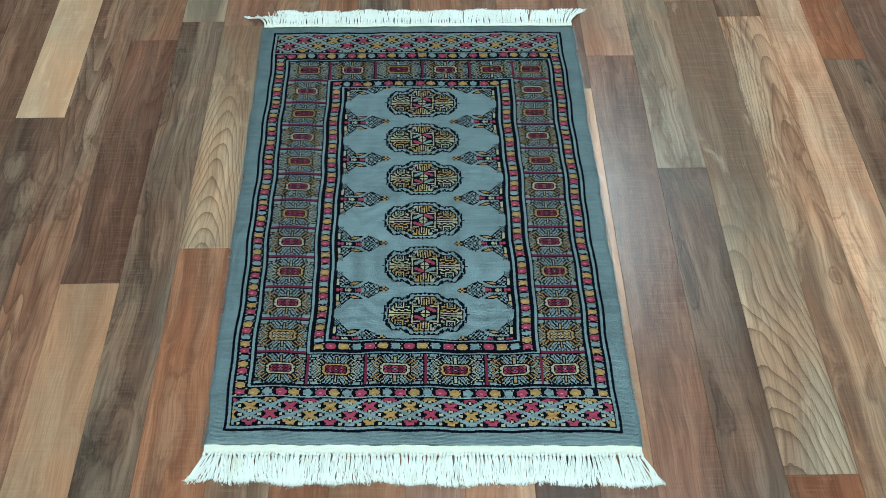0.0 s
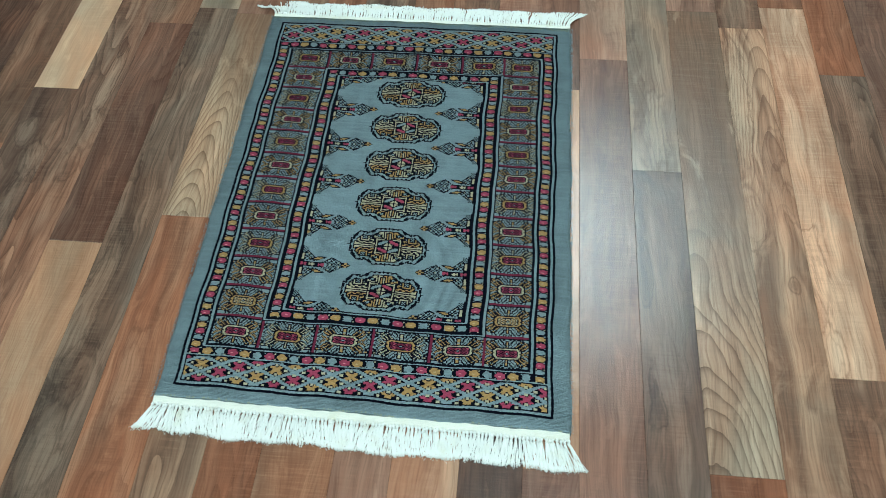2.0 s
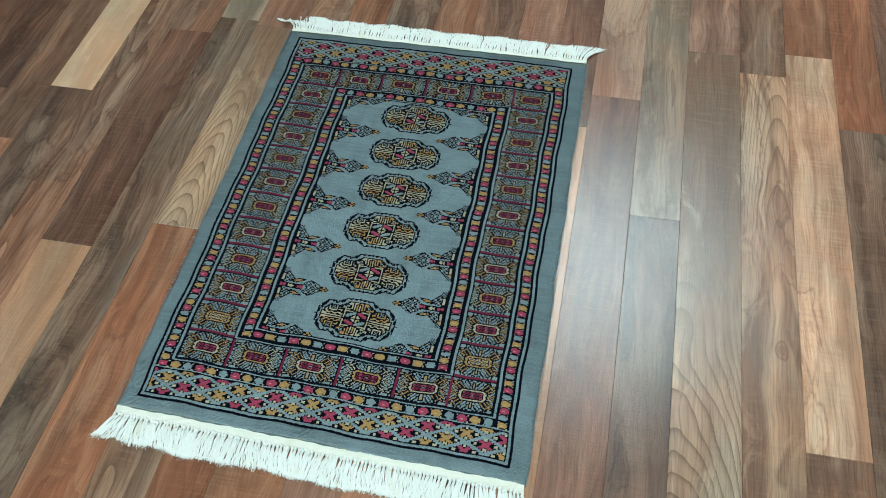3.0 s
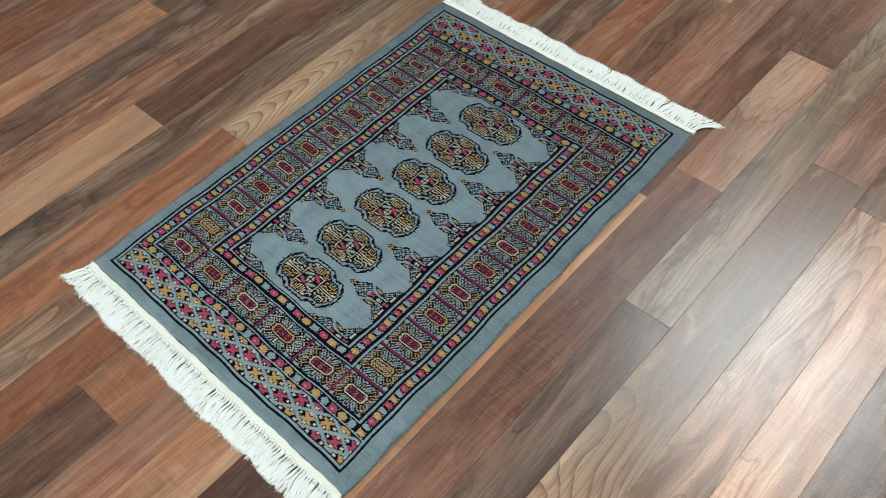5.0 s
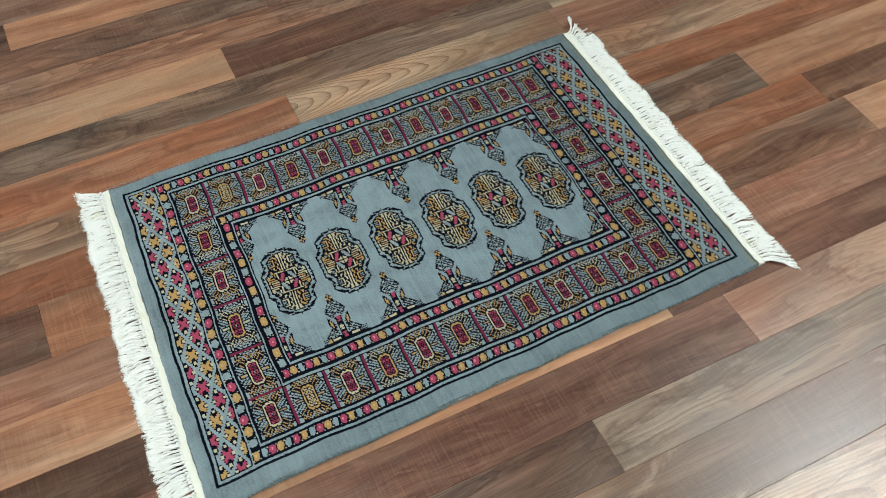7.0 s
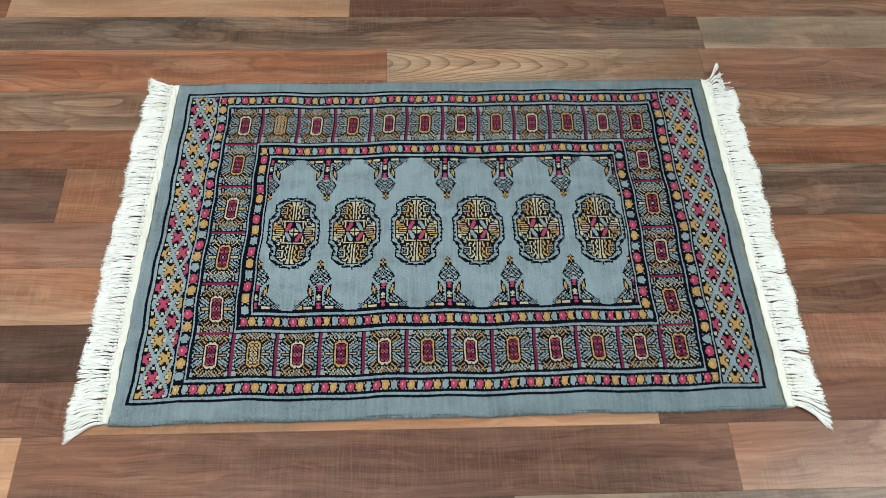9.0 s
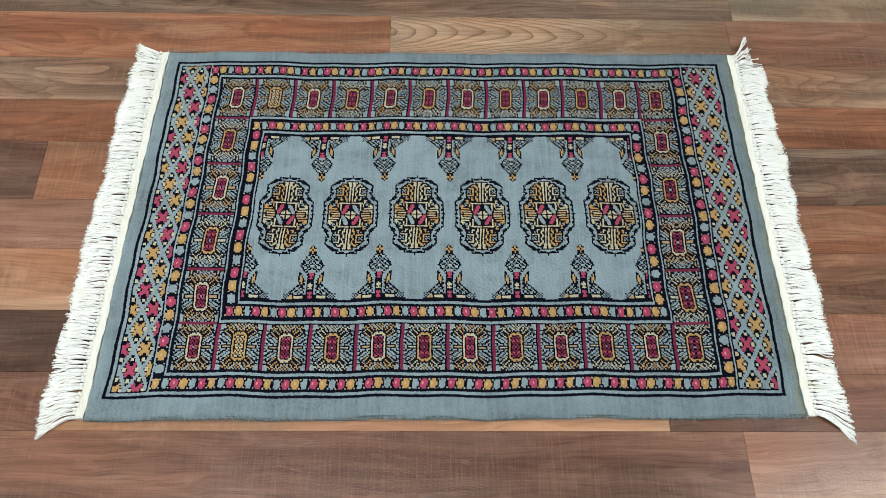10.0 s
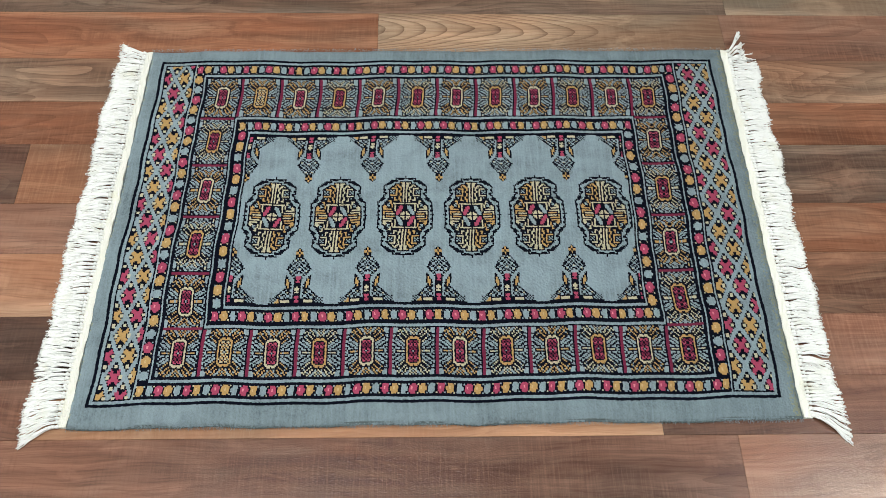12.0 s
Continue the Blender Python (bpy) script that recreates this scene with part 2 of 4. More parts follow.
WOODS = {
    "tan": wood("pale_tan_laminate", (0.72, 0.44, 0.27), (0.55, 0.31, 0.185), (0.27, 0.135, 0.075), 0.25, 0.25, None, 0.2),
    "orange": wood("orange_laminate", (0.43, 0.205, 0.118), (0.275, 0.115, 0.062), (0.085, 0.034, 0.02), 0.4, 0.35),
    "red": wood("red_brown_laminate", (0.37, 0.205, 0.14), (0.215, 0.112, 0.077), (0.055, 0.025, 0.018), 0.35, 0.36),
    "brown": wood("brown_laminate", (0.41, 0.23, 0.147), (0.218, 0.112, 0.071), (0.05, 0.026, 0.018), 0.5, 0.3),
    "grey": wood("grey_brown_laminate", (0.375, 0.24, 0.168), (0.178, 0.108, 0.077), (0.045, 0.028, 0.021), 0.5, 0.3),
    "dark": wood("dark_brown_laminate", (0.25, 0.135, 0.092), (0.12, 0.062, 0.043), (0.034, 0.019, 0.015), 0.45, 0.35),
    "figured": wood("figured_tan_laminate", (0.62, 0.42, 0.28), (0.36, 0.23, 0.15), (0.07, 0.04, 0.027), 0.85, 0.25),
    "arched": wood("arched_tan_laminate", (0.72, 0.51, 0.34), (0.54, 0.36, 0.23), (0.12, 0.066, 0.042), 0.75, 0.15, (-0.385, 100.0, -1.0, 1.42), 0.15, 27.0),
    "swept": wood("swept_tan_laminate", (0.76, 0.54, 0.37), (0.48, 0.315, 0.21), (0.085, 0.05, 0.035), 0.8, 0.15, (0.468, 26.0, -0.62, 1.02), 0.25, 31.0),
    "pale_tan": wood("pale_beige_laminate", (0.74, 0.51, 0.335), (0.60, 0.385, 0.245), (0.36, 0.215, 0.13), 0.2, 0.3, None, 0.15),
    "rose": wood("rose_brown_laminate", (0.46, 0.26, 0.175), (0.31, 0.155, 0.103), (0.10, 0.045, 0.03), 0.4, 0.4, None, 0.35),
    "looped": wood("looped_tan_laminate", (0.56, 0.345, 0.22), (0.34, 0.19, 0.117), (0.075, 0.038, 0.026), 0.7, 0.15, (0.625, 130.0, -1.0, 2.0, 1.2), 0.7, 15.0,
                   [(0.578, 1.40, 0.018, 0.16, 0.9), (0.572, 1.13, 0.014, 0.06, 0.7), (0.632, 1.30, 0.012, 0.05, -0.8), (0.64, 1.17, 0.012, 0.05, -0.7), (0.62, 1.0, 0.01, 0.02, -0.8)]),
    "walnut": wood("walnut_laminate", (0.42, 0.245, 0.158), (0.25, 0.13, 0.083), (0.06, 0.029, 0.02), 0.7, 0.25, None, 0.8),
    "amber": wood("amber_laminate", (0.60, 0.34, 0.205), (0.41, 0.205, 0.118), (0.14, 0.06, 0.035), 0.4, 0.35, None, 0.35),
    "pale": wood("pale_grey_laminate", (0.50, 0.385, 0.275), (0.34, 0.25, 0.175), (0.13, 0.09, 0.063), 0.5, 0.2),
    "eyed": wood("eyed_walnut_laminate", (0.42, 0.235, 0.15), (0.2, 0.102, 0.067), (0.045, 0.022, 0.016), 0.6, 0.3, None, 0.5,
                 figure=[(-0.622, 1.40, 0.014, 0.13, 1.0), (-0.627, 1.50, 0.008, 0.03, -1.0), (-0.615, 1.26, 0.02, 0.06, 0.6), (-0.625, 1.18, 0.02, 0.05, -0.7), (-0.655, 0.85, 0.012, 0.12, -0.6)]),
    "tongued": wood("tongued_grey_laminate", (0.40, 0.265, 0.185), (0.18, 0.11, 0.078), (0.042, 0.026, 0.02), 0.5, 0.25, None, 0.4,
                    figure=[(-0.497, 1.50, 0.012, 0.05, -0.9), (-0.502, 1.39, 0.012, 0.06, -0.9), (-0.505, 1.20, 0.014, 0.07, -0.8), (-0.492, 0.88, 0.022, 0.13, 0.9), (-0.455, 0.755, 0.03, 0.05, -0.7), (-0.46, 0.62, 0.03, 0.08, 0.7)]),
    "streaked": wood("streaked_orange_laminate", (0.45, 0.22, 0.125), (0.29, 0.12, 0.066), (0.09, 0.036, 0.021), 0.4, 0.3, None, 0.35,
                     figure=[(-0.385, 0.76, 0.02, 0.09, 0.7), (-0.36, 0.95, 0.01, 0.12, 0.4)]),
    "washed": wood("washed_grey_laminate", (0.45, 0.33, 0.235), (0.26, 0.18, 0.128), (0.085, 0.056, 0.042), 0.5, 0.25, None, 0.45,
                   figure=[(0.383, 1.48, 0.016, 0.13, -0.9), (0.398, 1.30, 0.012, 0.05, -0.7), (0.422, 1.33, 0.02, 0.1, 0.8)]),
    "shaded": wood("shaded_brown_laminate", (0.30, 0.188, 0.135), (0.155, 0.093, 0.068), (0.04, 0.025, 0.02), 0.4, 0.3, None, 0.3,
                   figure=[(0.385, 1.115, 0.008, 0.045, -0.9), (0.389, 1.0, 0.012, 0.06, -0.9), (0.395, 0.80, 0.012, 0.09, -0.9), (0.43, 0.95, 0.015, 0.1, 0.4)]),
    "flamed": wood("flamed_amber_laminate", (0.82, 0.54, 0.36), (0.5, 0.26, 0.155), (0.16, 0.075, 0.045), 0.4, 0.3, None, 0.4,
                   figure=[(0.665, 1.03, 0.02, 0.1, 0.9), (0.658, 0.88, 0.02, 0.06, 0.8), (0.69, 1.25, 0.012, 0.07, 0.4)]),
    "knotted": wood("knotted_tan_laminate", (0.54, 0.345, 0.222), (0.31, 0.182, 0.117), (0.065, 0.035, 0.025), 0.6, 0.25, None, 0.3,
                    figure=[(-0.262, 1.69, 0.014, 0.06, -0.7), (-0.285, 0.53, 0.02, 0.09, 0.35), (-0.265, 0.50, 0.01, 0.05, -0.5)]),
    "smoked": wood("smoked_grey_laminate", (0.29, 0.19, 0.135), (0.15, 0.09, 0.064), (0.04, 0.025, 0.019), 0.5, 0.3, None, 0.5,
                   figure=[(-0.09, 1.69, 0.012, 0.06, 0.8), (-0.12, 1.78, 0.012, 0.05, -0.5)]),
    "blushed": wood("blushed_rose_laminate", (0.60, 0.36, 0.24), (0.37, 0.195, 0.128), (0.13, 0.06, 0.04), 0.35, 0.3, None, 0.3,
                    figure=[(0.33, 1.86, 0.06, 0.14, 0.9), (0.35, 1.66, 0.02, 0.08, 0.4)]),
    "blotched": wood("blotched_brown_laminate", (0.36, 0.215, 0.145), (0.175, 0.096, 0.066), (0.045, 0.025, 0.019), 0.4, 0.3, None, 0.4,
                     figure=[(-0.70, 1.18, 0.022, 0.05, 0.9), (-0.74, 1.25, 0.02, 0.03, 0.7), (-0.705, 1.08, 0.012, 0.05, 0.7), (-0.73, 0.95, 0.02, 0.05, 0.5)]),
}


def wool(name, base, vary=0.25, sheen=0.1, streak=0.0):
    """Clipped wool pile: uneven dye, rows of weft, fibre ends and a soft sheen."""
    s = Shader(name, 0.95)
    s.bsdf.inputs["Specular IOR Level"].default_value = 0.03
    s.bsdf.inputs["Sheen Weight"].default_value = sheen
    s.bsdf.inputs["Sheen Roughness"].default_value = 0.5
    cloud = s.noise(s.place((11.0, 24.0, 9.0)), 1.0, 6.0, 0.68)
    rows = s.noise(s.place((14.0, 260.0, 9.0)), 1.0, 3.0, 0.6)
    knot = s.noise(s.place((420.0, 420.0, 420.0)), 1.0, 2.0, 0.6)
    hair = s.noise(s.place((1500.0, 1500.0, 1500.0)), 1.0, 2.0, 0.6)
    low = tuple(x * (1 - vary) for x in base)
    high = tuple(min(1.0, x * (1 + vary)) for x in base)
    c = s.mix(s.ramp(cloud, 0.32, 0.68), tuple(x * (1 - vary * 0.5) for x in base), tuple(min(1.0, x * (1 + vary * 0.5)) for x in base))
    blot = s.noise(s.place((26.0, 13.0, 9.0)), 1.0, 4.0, 0.6, 0.5)
    c = s.mix(s.math("MULTIPLY", s.ramp(blot, 0.44, 0.66), min(1.0, streak * 1.5)), c, low)
    c = s.mix(s.math("MULTIPLY", s.ramp(rows, 0.42, 0.7), streak), c, high)
    c = s.mix(s.math("MULTIPLY", s.ramp(knot, 0.35, 0.55), 0.4), c, high)
    c = s.mix(s.math("MULTIPLY", s.ramp(hair, 0.5, 0.66), 0.5), c, low)
    s.colour(c)
    s.bump(s.math("ADD", knot, s.math("MULTIPLY", hair, 0.6)), 0.4, 0.0009)
    return s.mat


def cotton(name, base):
    """Plied cotton yarn, bleached, a little uneven."""
    s = Shader(name, 0.9)
    s.bsdf.inputs["Specular IOR Level"].default_value = 0.15
    ply = s.noise(s.place((700.0, 700.0, 700.0)), 1.0, 2.0, 0.6)
    soil = s.noise(s.place((30.0, 30.0, 30.0)), 1.0, 4.0, 0.6)
    c = s.mix(s.ramp(soil, 0.55, 0.8), base, tuple(x * y for x, y in zip(base, (0.9, 0.88, 0.78))))
    s.colour(s.mix(s.math("MULTIPLY", s.ramp(ply, 0.5, 0.7), 0.25), c, tuple(x * 0.8 for x in base)))
    s.bump(ply, 0.4, 0.0006)
    return s.mat


NAVY, BLUE, RED, AMBER, CREAM, WINE, PINK, STAIN, EDGE, GOLD = range(10)
YARNS = [
    wool("navy_wool", (0.005, 0.006, 0.012), 0.3, 0.0),
    wool("grey_blue_wool", (0.276, 0.350, 0.376), 0.42, 0.08, 0.6),
    wool("rose_red_wool", (0.42, 0.07, 0.13), 0.25, 0.04),
    wool("amber_wool", (0.51, 0.32, 0.12), 0.25, 0.04),
    wool("cream_wool", (0.55, 0.50, 0.34), 0.2, 0.04),
    wool("wine_wool", (0.2, 0.026, 0.062), 0.3, 0.03),
    wool("pale_rose_wool", (0.74, 0.27, 0.31), 0.2, 0.05),
    wool("yellowed_grey_blue_wool", (0.31, 0.335, 0.25), 0.25, 0.1, 0.6),
    wool("dull_grey_blue_wool", (0.229, 0.290, 0.309), 0.45, 0.08, 0.55),
    wool("pale_amber_wool", (0.62, 0.44, 0.21), 0.2, 0.04),
]
# binding yarn, its grey darkened to paint in the shadow along the near edge
SHADED_BINDING = wool("shade_darkened_binding_wool", (0.13, 0.16, 0.16), 0.3, 0.05)
COTTON = cotton("cream_cotton", (0.89, 0.89, 0.84))
YELLOWED = cotton("yellowed_cotton", (0.86, 0.85, 0.76))


def plain(name, base, rough, vary=0.05):
    s = Shader(name, rough)
    n = s.noise(s.place((3.0, 3.0, 3.0)), 1.0, 4.0, 0.6)
    s.colour(s.mix(n, tuple(x * (1 - vary) for x in base), tuple(min(1, x * (1 + vary)) for x in base)))
    s.bump(s.noise(s.place((180.0, 180.0, 180.0)), 1.0, 2.0), 0.15, 0.001)
    return s.mat


PAINT = plain("matt_taupe_wall_paint", (0.58, 0.56, 0.52), 0.7)
TILE = plain("ceiling_board", (0.55, 0.55, 0.53), 0.85)
METAL = plain("white_enamel", (0.80, 0.80, 0.80), 0.35)
GLUE = plain("dark_joint", (0.03, 0.02, 0.015), 0.7)


def glow(name, strength):
    s = Shader(name, 0.5)
    s.colour((0.9, 0.9, 0.9))
    s.bsdf.inputs["Emission Color"].default_value = (0.94, 1.0, 0.99, 1)
    s.bsdf.inputs["Emission Strength"].default_value = strength
    return s.mat


DIFFUSER = glow("lit_diffuser", 1.0)


# ---- mesh helpers ----
def mesh_of(name, verts, faces, mats, index=None, smooth=False):
    me = bpy.data.meshes.new(name)
    me.from_pydata([tuple(v) for v in verts], [], [tuple(f) for f in faces])
    for m in mats:
        me.materials.append(m)
    if index is not None:
        me.polygons.foreach_set("material_index", index)
    if smooth:
        me.polygons.foreach_set("use_smooth", [True] * len(me.polygons))
    me.update()
    return me


def part(name, me, parent, label=""):
    ob = new(name, me)
    ob.parent = parent
    if label:
        ob["label"] = label
    return ob


def box(x0, x1, y0, y1, z0, z1, bevel=0.0):
    """Corners and faces of a box whose upper edges are chamfered by bevel."""
    b = bevel
    if not b:
        v = [(x, y, z) for z in (z0, z1) for x, y in ((x0, y0), (x1, y0), (x1, y1), (x0, y1))]
        f = [(3, 2, 1, 0), (4, 5, 6, 7)] + [(i, (i + 1) % 4, 4 + (i + 1) % 4, 4 + i) for i in range(4)]
        return v, f
    v = [(x, y, z) for z in (z0, z1 - b) for x, y in ((x0, y0), (x1, y0), (x1, y1), (x0, y1))]
    v += [(x0 + b, y0 + b, z1), (x1 - b, y0 + b, z1), (x1 - b, y1 - b, z1), (x0 + b, y1 - b, z1)]
    f = [(3, 2, 1, 0), (8, 9, 10, 11)]
    for k in (0, 4):
        f += [(k + i, k + (i + 1) % 4, k + 4 + (i + 1) % 4, k + 4 + i) for i in range(4)]
    return v, f


def boxes(name, specs, mats):
    verts, faces = [], []
    for spec in specs:
        v, f = box(*spec)
        faces += [tuple(i + len(verts) for i in g) for g in f]
        verts += v
    return mesh_of(name, verts, faces, mats)


# ---- the room ----
RX0, RX1, RY0, RY1 = -4.0, 4.5, -3.0, 5.0
# unseen walls, added; their pale paint lifts the floor's sheen and the fill
for wall, spec in (
    ("wall_west", (RX0 - 0.12, RX0, RY0 - 0.12, RY1 + 0.12, -0.05, CEILING)),
    ("wall_east", (RX1, RX1 + 0.12, RY0 - 0.12, RY1 + 0.12, -0.05, CEILING)),
    ("wall_south", (RX0, RX1, RY0 - 0.12, RY0, -0.05, CEILING)),
    ("wall_north", (RX0, RX1, RY1, RY1 + 0.12, -0.05, CEILING)),
):
    tagged(new(wall, boxes(wall, [spec], [PAINT])), "unseen plain matt taupe room wall, pale to bounce light", "wall", kind="structure")
tagged(new("ceiling", boxes("ceiling", [(RX0 - 0.12, RX1 + 0.12, RY0 - 0.12, RY1 + 0.12, CEILING, CEILING + 0.1)], [TILE])),
       "plain white ceiling above one inferred and four added light panels", "ceiling", kind="structure")


def glare_and_fill_panel(x, y, watts):
    root = new("glare_and_fill_panel")
    root.location = (x, y, CEILING)
    w, d = 0.3, 0.6
    part("frame", boxes("frame", [(-w - 0.03, -w, -d - 0.03, d + 0.03, -0.03, -0.002), (w, w + 0.03, -d - 0.03, d + 0.03, -0.03, -0.002),
                                  (-w, w, -d - 0.03, -d, -0.03, -0.002), (-w, w, d, d + 0.03, -0.03, -0.002)], [METAL]), root, "white enamelled frame")
    part("diffuser", boxes("diffuser", [(-w, w, -d, d, -0.012, -0.004)], [DIFFUSER]), root, "milky diffuser giving cool white light")
    lamp = bpy.data.lights.new("panel_light", "AREA")
    lamp.shape, lamp.size, lamp.size_y = "RECTANGLE", 2 * w, 2 * d
    lamp.energy, lamp.color = watts, (0.94, 1.0, 0.99)
    ob = new("panel_light", lamp)
    ob.parent, ob.location = root, (0, 0, -0.02)
    return tagged(root, "rectangular white light panel, one inferred from floor glare, four added as unseen fill", "ceiling light", "ceiling lights")


# all but the first are fill lamps, kept clear of the floor's reflections
for x, y, watts in GLARE_AND_FILL_LIGHTS:
    glare_and_fill_panel(x, y, watts)

# ---- the rug: a chart of knots ----
NU, NV = 286, 433  # knots inside the outermost dark line
PU, PV = 0.5575 / NU, 0.845 / NV
LEFT, RIGHT, BELOW, ABOVE = 12, 13, 10, 11
CORNERS = [Vector((-0.310, 0.745)), Vector((0.246, 0.734)), Vector((0.241, 1.582)), Vector((-0.318, 1.587))]
BASE = Vector((-0.035, 1.162, 0.0))
PILE = 0.0085
SIDE_V = [98.7, 144.9, 192.0, 239.2, 285.4, 331.5]
rng = random.Random(7)

chart = np.full((BELOW + NV + ABOVE, LEFT + NU + RIGHT), EDGE, dtype=np.int8)
region = np.zeros_like(chart, dtype=np.int16)  # 0: plain margin
REGIONS = ["plain_border"]


def rid(name):
    REGIONS.append(name)
    return len(REGIONS) - 1


def put(u, v, yarn, reg=None):
    if 0 <= u < NU and 0 <= v < NV:
        chart[v + BELOW, u + LEFT] = yarn
        if reg is not None:
            region[v + BELOW, u + LEFT] = reg


def fill(u0, u1, v0, v1, yarn, reg=None):
    chart[v0 + BELOW:v1 + BELOW, u0 + LEFT:u1 + LEFT] = yarn
    if reg is not None:
        region[v0 + BELOW:v1 + BELOW, u0 + LEFT:u1 + LEFT] = reg


def bead(cu, cv, hu, hv, yarn):
    for v in range(int(cv - hv) - 1, int(cv + hv) + 2):
        for u in range(int(cu - hu) - 1, int(cu + hu) + 2):
            e = abs((u + 0.5 - cu) / hu) ** 2.1 + abs((v + 0.5 - cv) / hv) ** 2.1
            if e <= 1.0:
                put(u, v, yarn)
    if yarn != BLUE:
        for du in (-1, 0):
            put(int(cu + du), int(cv - 0.5), PINK if yarn == RED else GOLD)


def beads_along(horizontal, start, end, centre, half_across, count, first=0):
    """A row of coloured beads on navy, with cream specks where they meet."""
    pitch = (end - start) / count
    for i in range(count):
        mid = start + (i + 0.5) * pitch
        yarn = (RED, AMBER, BLUE)[(i + first) % 3]
        half = pitch * (0.41 if yarn != BLUE else 0.35)
        if horizontal:
            bead(mid, centre, half, half_across, yarn)
            for dv in (-half_across + 0.5, half_across - 0.5):
                put(int(start + i * pitch + (1 if i % 2 else -1)), int(centre + dv), BLUE if i % 2 else CREAM)
        else:
            bead(centre, mid, half_across, half, yarn)
            for du in (-half_across + 0.5, half_across - 0.5):
                put(int(centre + du), int(start + i * pitch), BLUE if i % 2 else CREAM)


# rows and columns of the layout, in knots
PU0, PU1, QU0, QU1 = 19, 56, 234, 267
FU0, FU1 = 75, 215
PV0, PV1, QV0, QV1 = 38, 63, 366, 390
FV0, FV1 = 77, 353

outer = rid("outer_guard_border")
fill(0, NU, 0, NV, NAVY, outer)
fill(2, NU - 2, 2, NV - 2, BLUE)
fill(4, NU - 4, 4, NV - 4, NAVY)
fill(14, NU - 14, 34, 395, NAVY)
fill(15, NU - 15, 35, 393, BLUE)
fill(17, NU - 17, 36, 392, NAVY)
beads_along(False, 28, 402, 9.7, 3.8, 64)
beads_along(False, 28, 402, NU - 9.7, 3.8, 64, 1)
beads_along(True, 15, NU - 15, 31.0, 2.8, 26, 1)
beads_along(True, 15, NU - 15, 398.3, 3.0, 26)

# latticed bands at both ends
for v0, v1, flip in ((5, 26, 0), (404, 429, 1)):
    band = rid("lattice_band")
    fill(5, NU - 5, v0, v1, NAVY, band)
    rows = 6.9 if not flip else 8.0
    for v in range(v0, v1):
        for u in range(5, NU - 5):
            x, y = u + 0.5 - (30.5 if flip else 17.5), v + 0.5 - v0 - 1.0
            best = None
            for j in range(-1, 5):
                yy = y - j * rows
                i = round((x - (j % 2) * 14.6) / 29.2)
                xx = x - (j % 2) * 14.6 - i * 29.2
                d = abs(xx) / 14.6 + abs(yy) / rows
                if best is None or d < best[0]:
                    best = (d, xx, yy, i, j)
            d, xx, yy, i, j = best
            if d > 0.8:
                yarn = BLUE
            else:
                c = AMBER if (i + j // 2 + flip) % 2 else RED
                ax, ay = abs(xx), abs(yy)
                if (abs(0.75 * ax - ay) < 1.75 and ax < 6.4 and ay < 5.0 and d < 0.74) or (ax < 2.6 and ay < 2.0):
                    yarn = c
                elif (6.4 < ax < 9.0 and ay < 1.1) or (ax < 1.2 and 3.2 < ay < 5.2):
                    yarn = CREAM
                else:
                    yarn = NAVY
            put(u, v, yarn)
fill(4, NU - 4, 26, 27, NAVY, outer)
fill(4, NU - 4, 27, 28, BLUE, outer)
fill(4, NU - 4, 402, 403, BLUE, outer)
fill(4, NU - 4, 403, 404, NAVY, outer)

# the panelled main border: one quarter of a panel, rows across the rug and columns along it from the middle
# (k navy, b grey-blue, s the sprays' colour, R the hexagon's rim, r its filling)
PANEL = [
    "bkrkRkssssskbb", "krrkRkkkkkkkbk", "krkkRkbbkbbbkb", "rkrkRkkbkkkbkk", "krrkRkbkbbkkbb", "krkrRkbbkbbkkb",
    "rkrkRkkbbkbbkk", "krrkRkskbbkkbb", "kkkRRkkskkbbkb", "RRRRkkskskkbkk", "kRRkkskskskkkb", "kkkkkkskskskbb",
    "skbkskkskskkkk", "ksbkkskkskskbb", "sksbkskbsksbbb", "kskbbkskkskbbb", "bkskbbkskkkbbb", "bbkskkbbkbkbbb",
    "bkbbkbbkkskbbb", "kbkkbbkbkskkkk", "bbkbbkkbbkkbbb", "bbkbbkbbkbbbkb",
]


def border_panel(u0, u1, v0, v1, tone):
    """A hexagon on sprays of stepped diagonals, alike in its four quarters."""
    reg = rid("border_panel")
    ring, spray = ((CREAM, AMBER), (AMBER, CREAM), (AMBER, AMBER))[tone]
    cu, cv = (u0 + u1 - 1) / 2, (v0 + v1 - 1) / 2
    slip = rng.choice((0, 0, 1))  # the weaver's own small slips
    for v in range(v0, v1):
        for u in range(u0, u1):
            a, b = int(abs(u - cu)), int(abs(v - cv))
            ch = PANEL[min(a, len(PANEL) - 1)][min(b, 13)]
            if ch == "s" and a > 0 and ((a - b) % 4 == 3 or slip and (a * 5 + b * 3) % 7 == 0):
                ch = "b" if (a + b) % 8 == 5 else "k"
            elif ch == "b" and 5 < b < 11 and (a * 2 + b) % 3 == 0:
                ch = "k"
            yarn = {"k": NAVY, "b": BLUE, "s": BLUE if (a + 2 * b) % 7 == 0 else spray, "R": ring, "r": RED if (a // 2 + tone) % 3 == 0 else WINE}[ch]
            if tone == 2 and ch == "r":
                yarn = CREAM if a % 2 else AMBER
            put(u, v, yarn, reg)


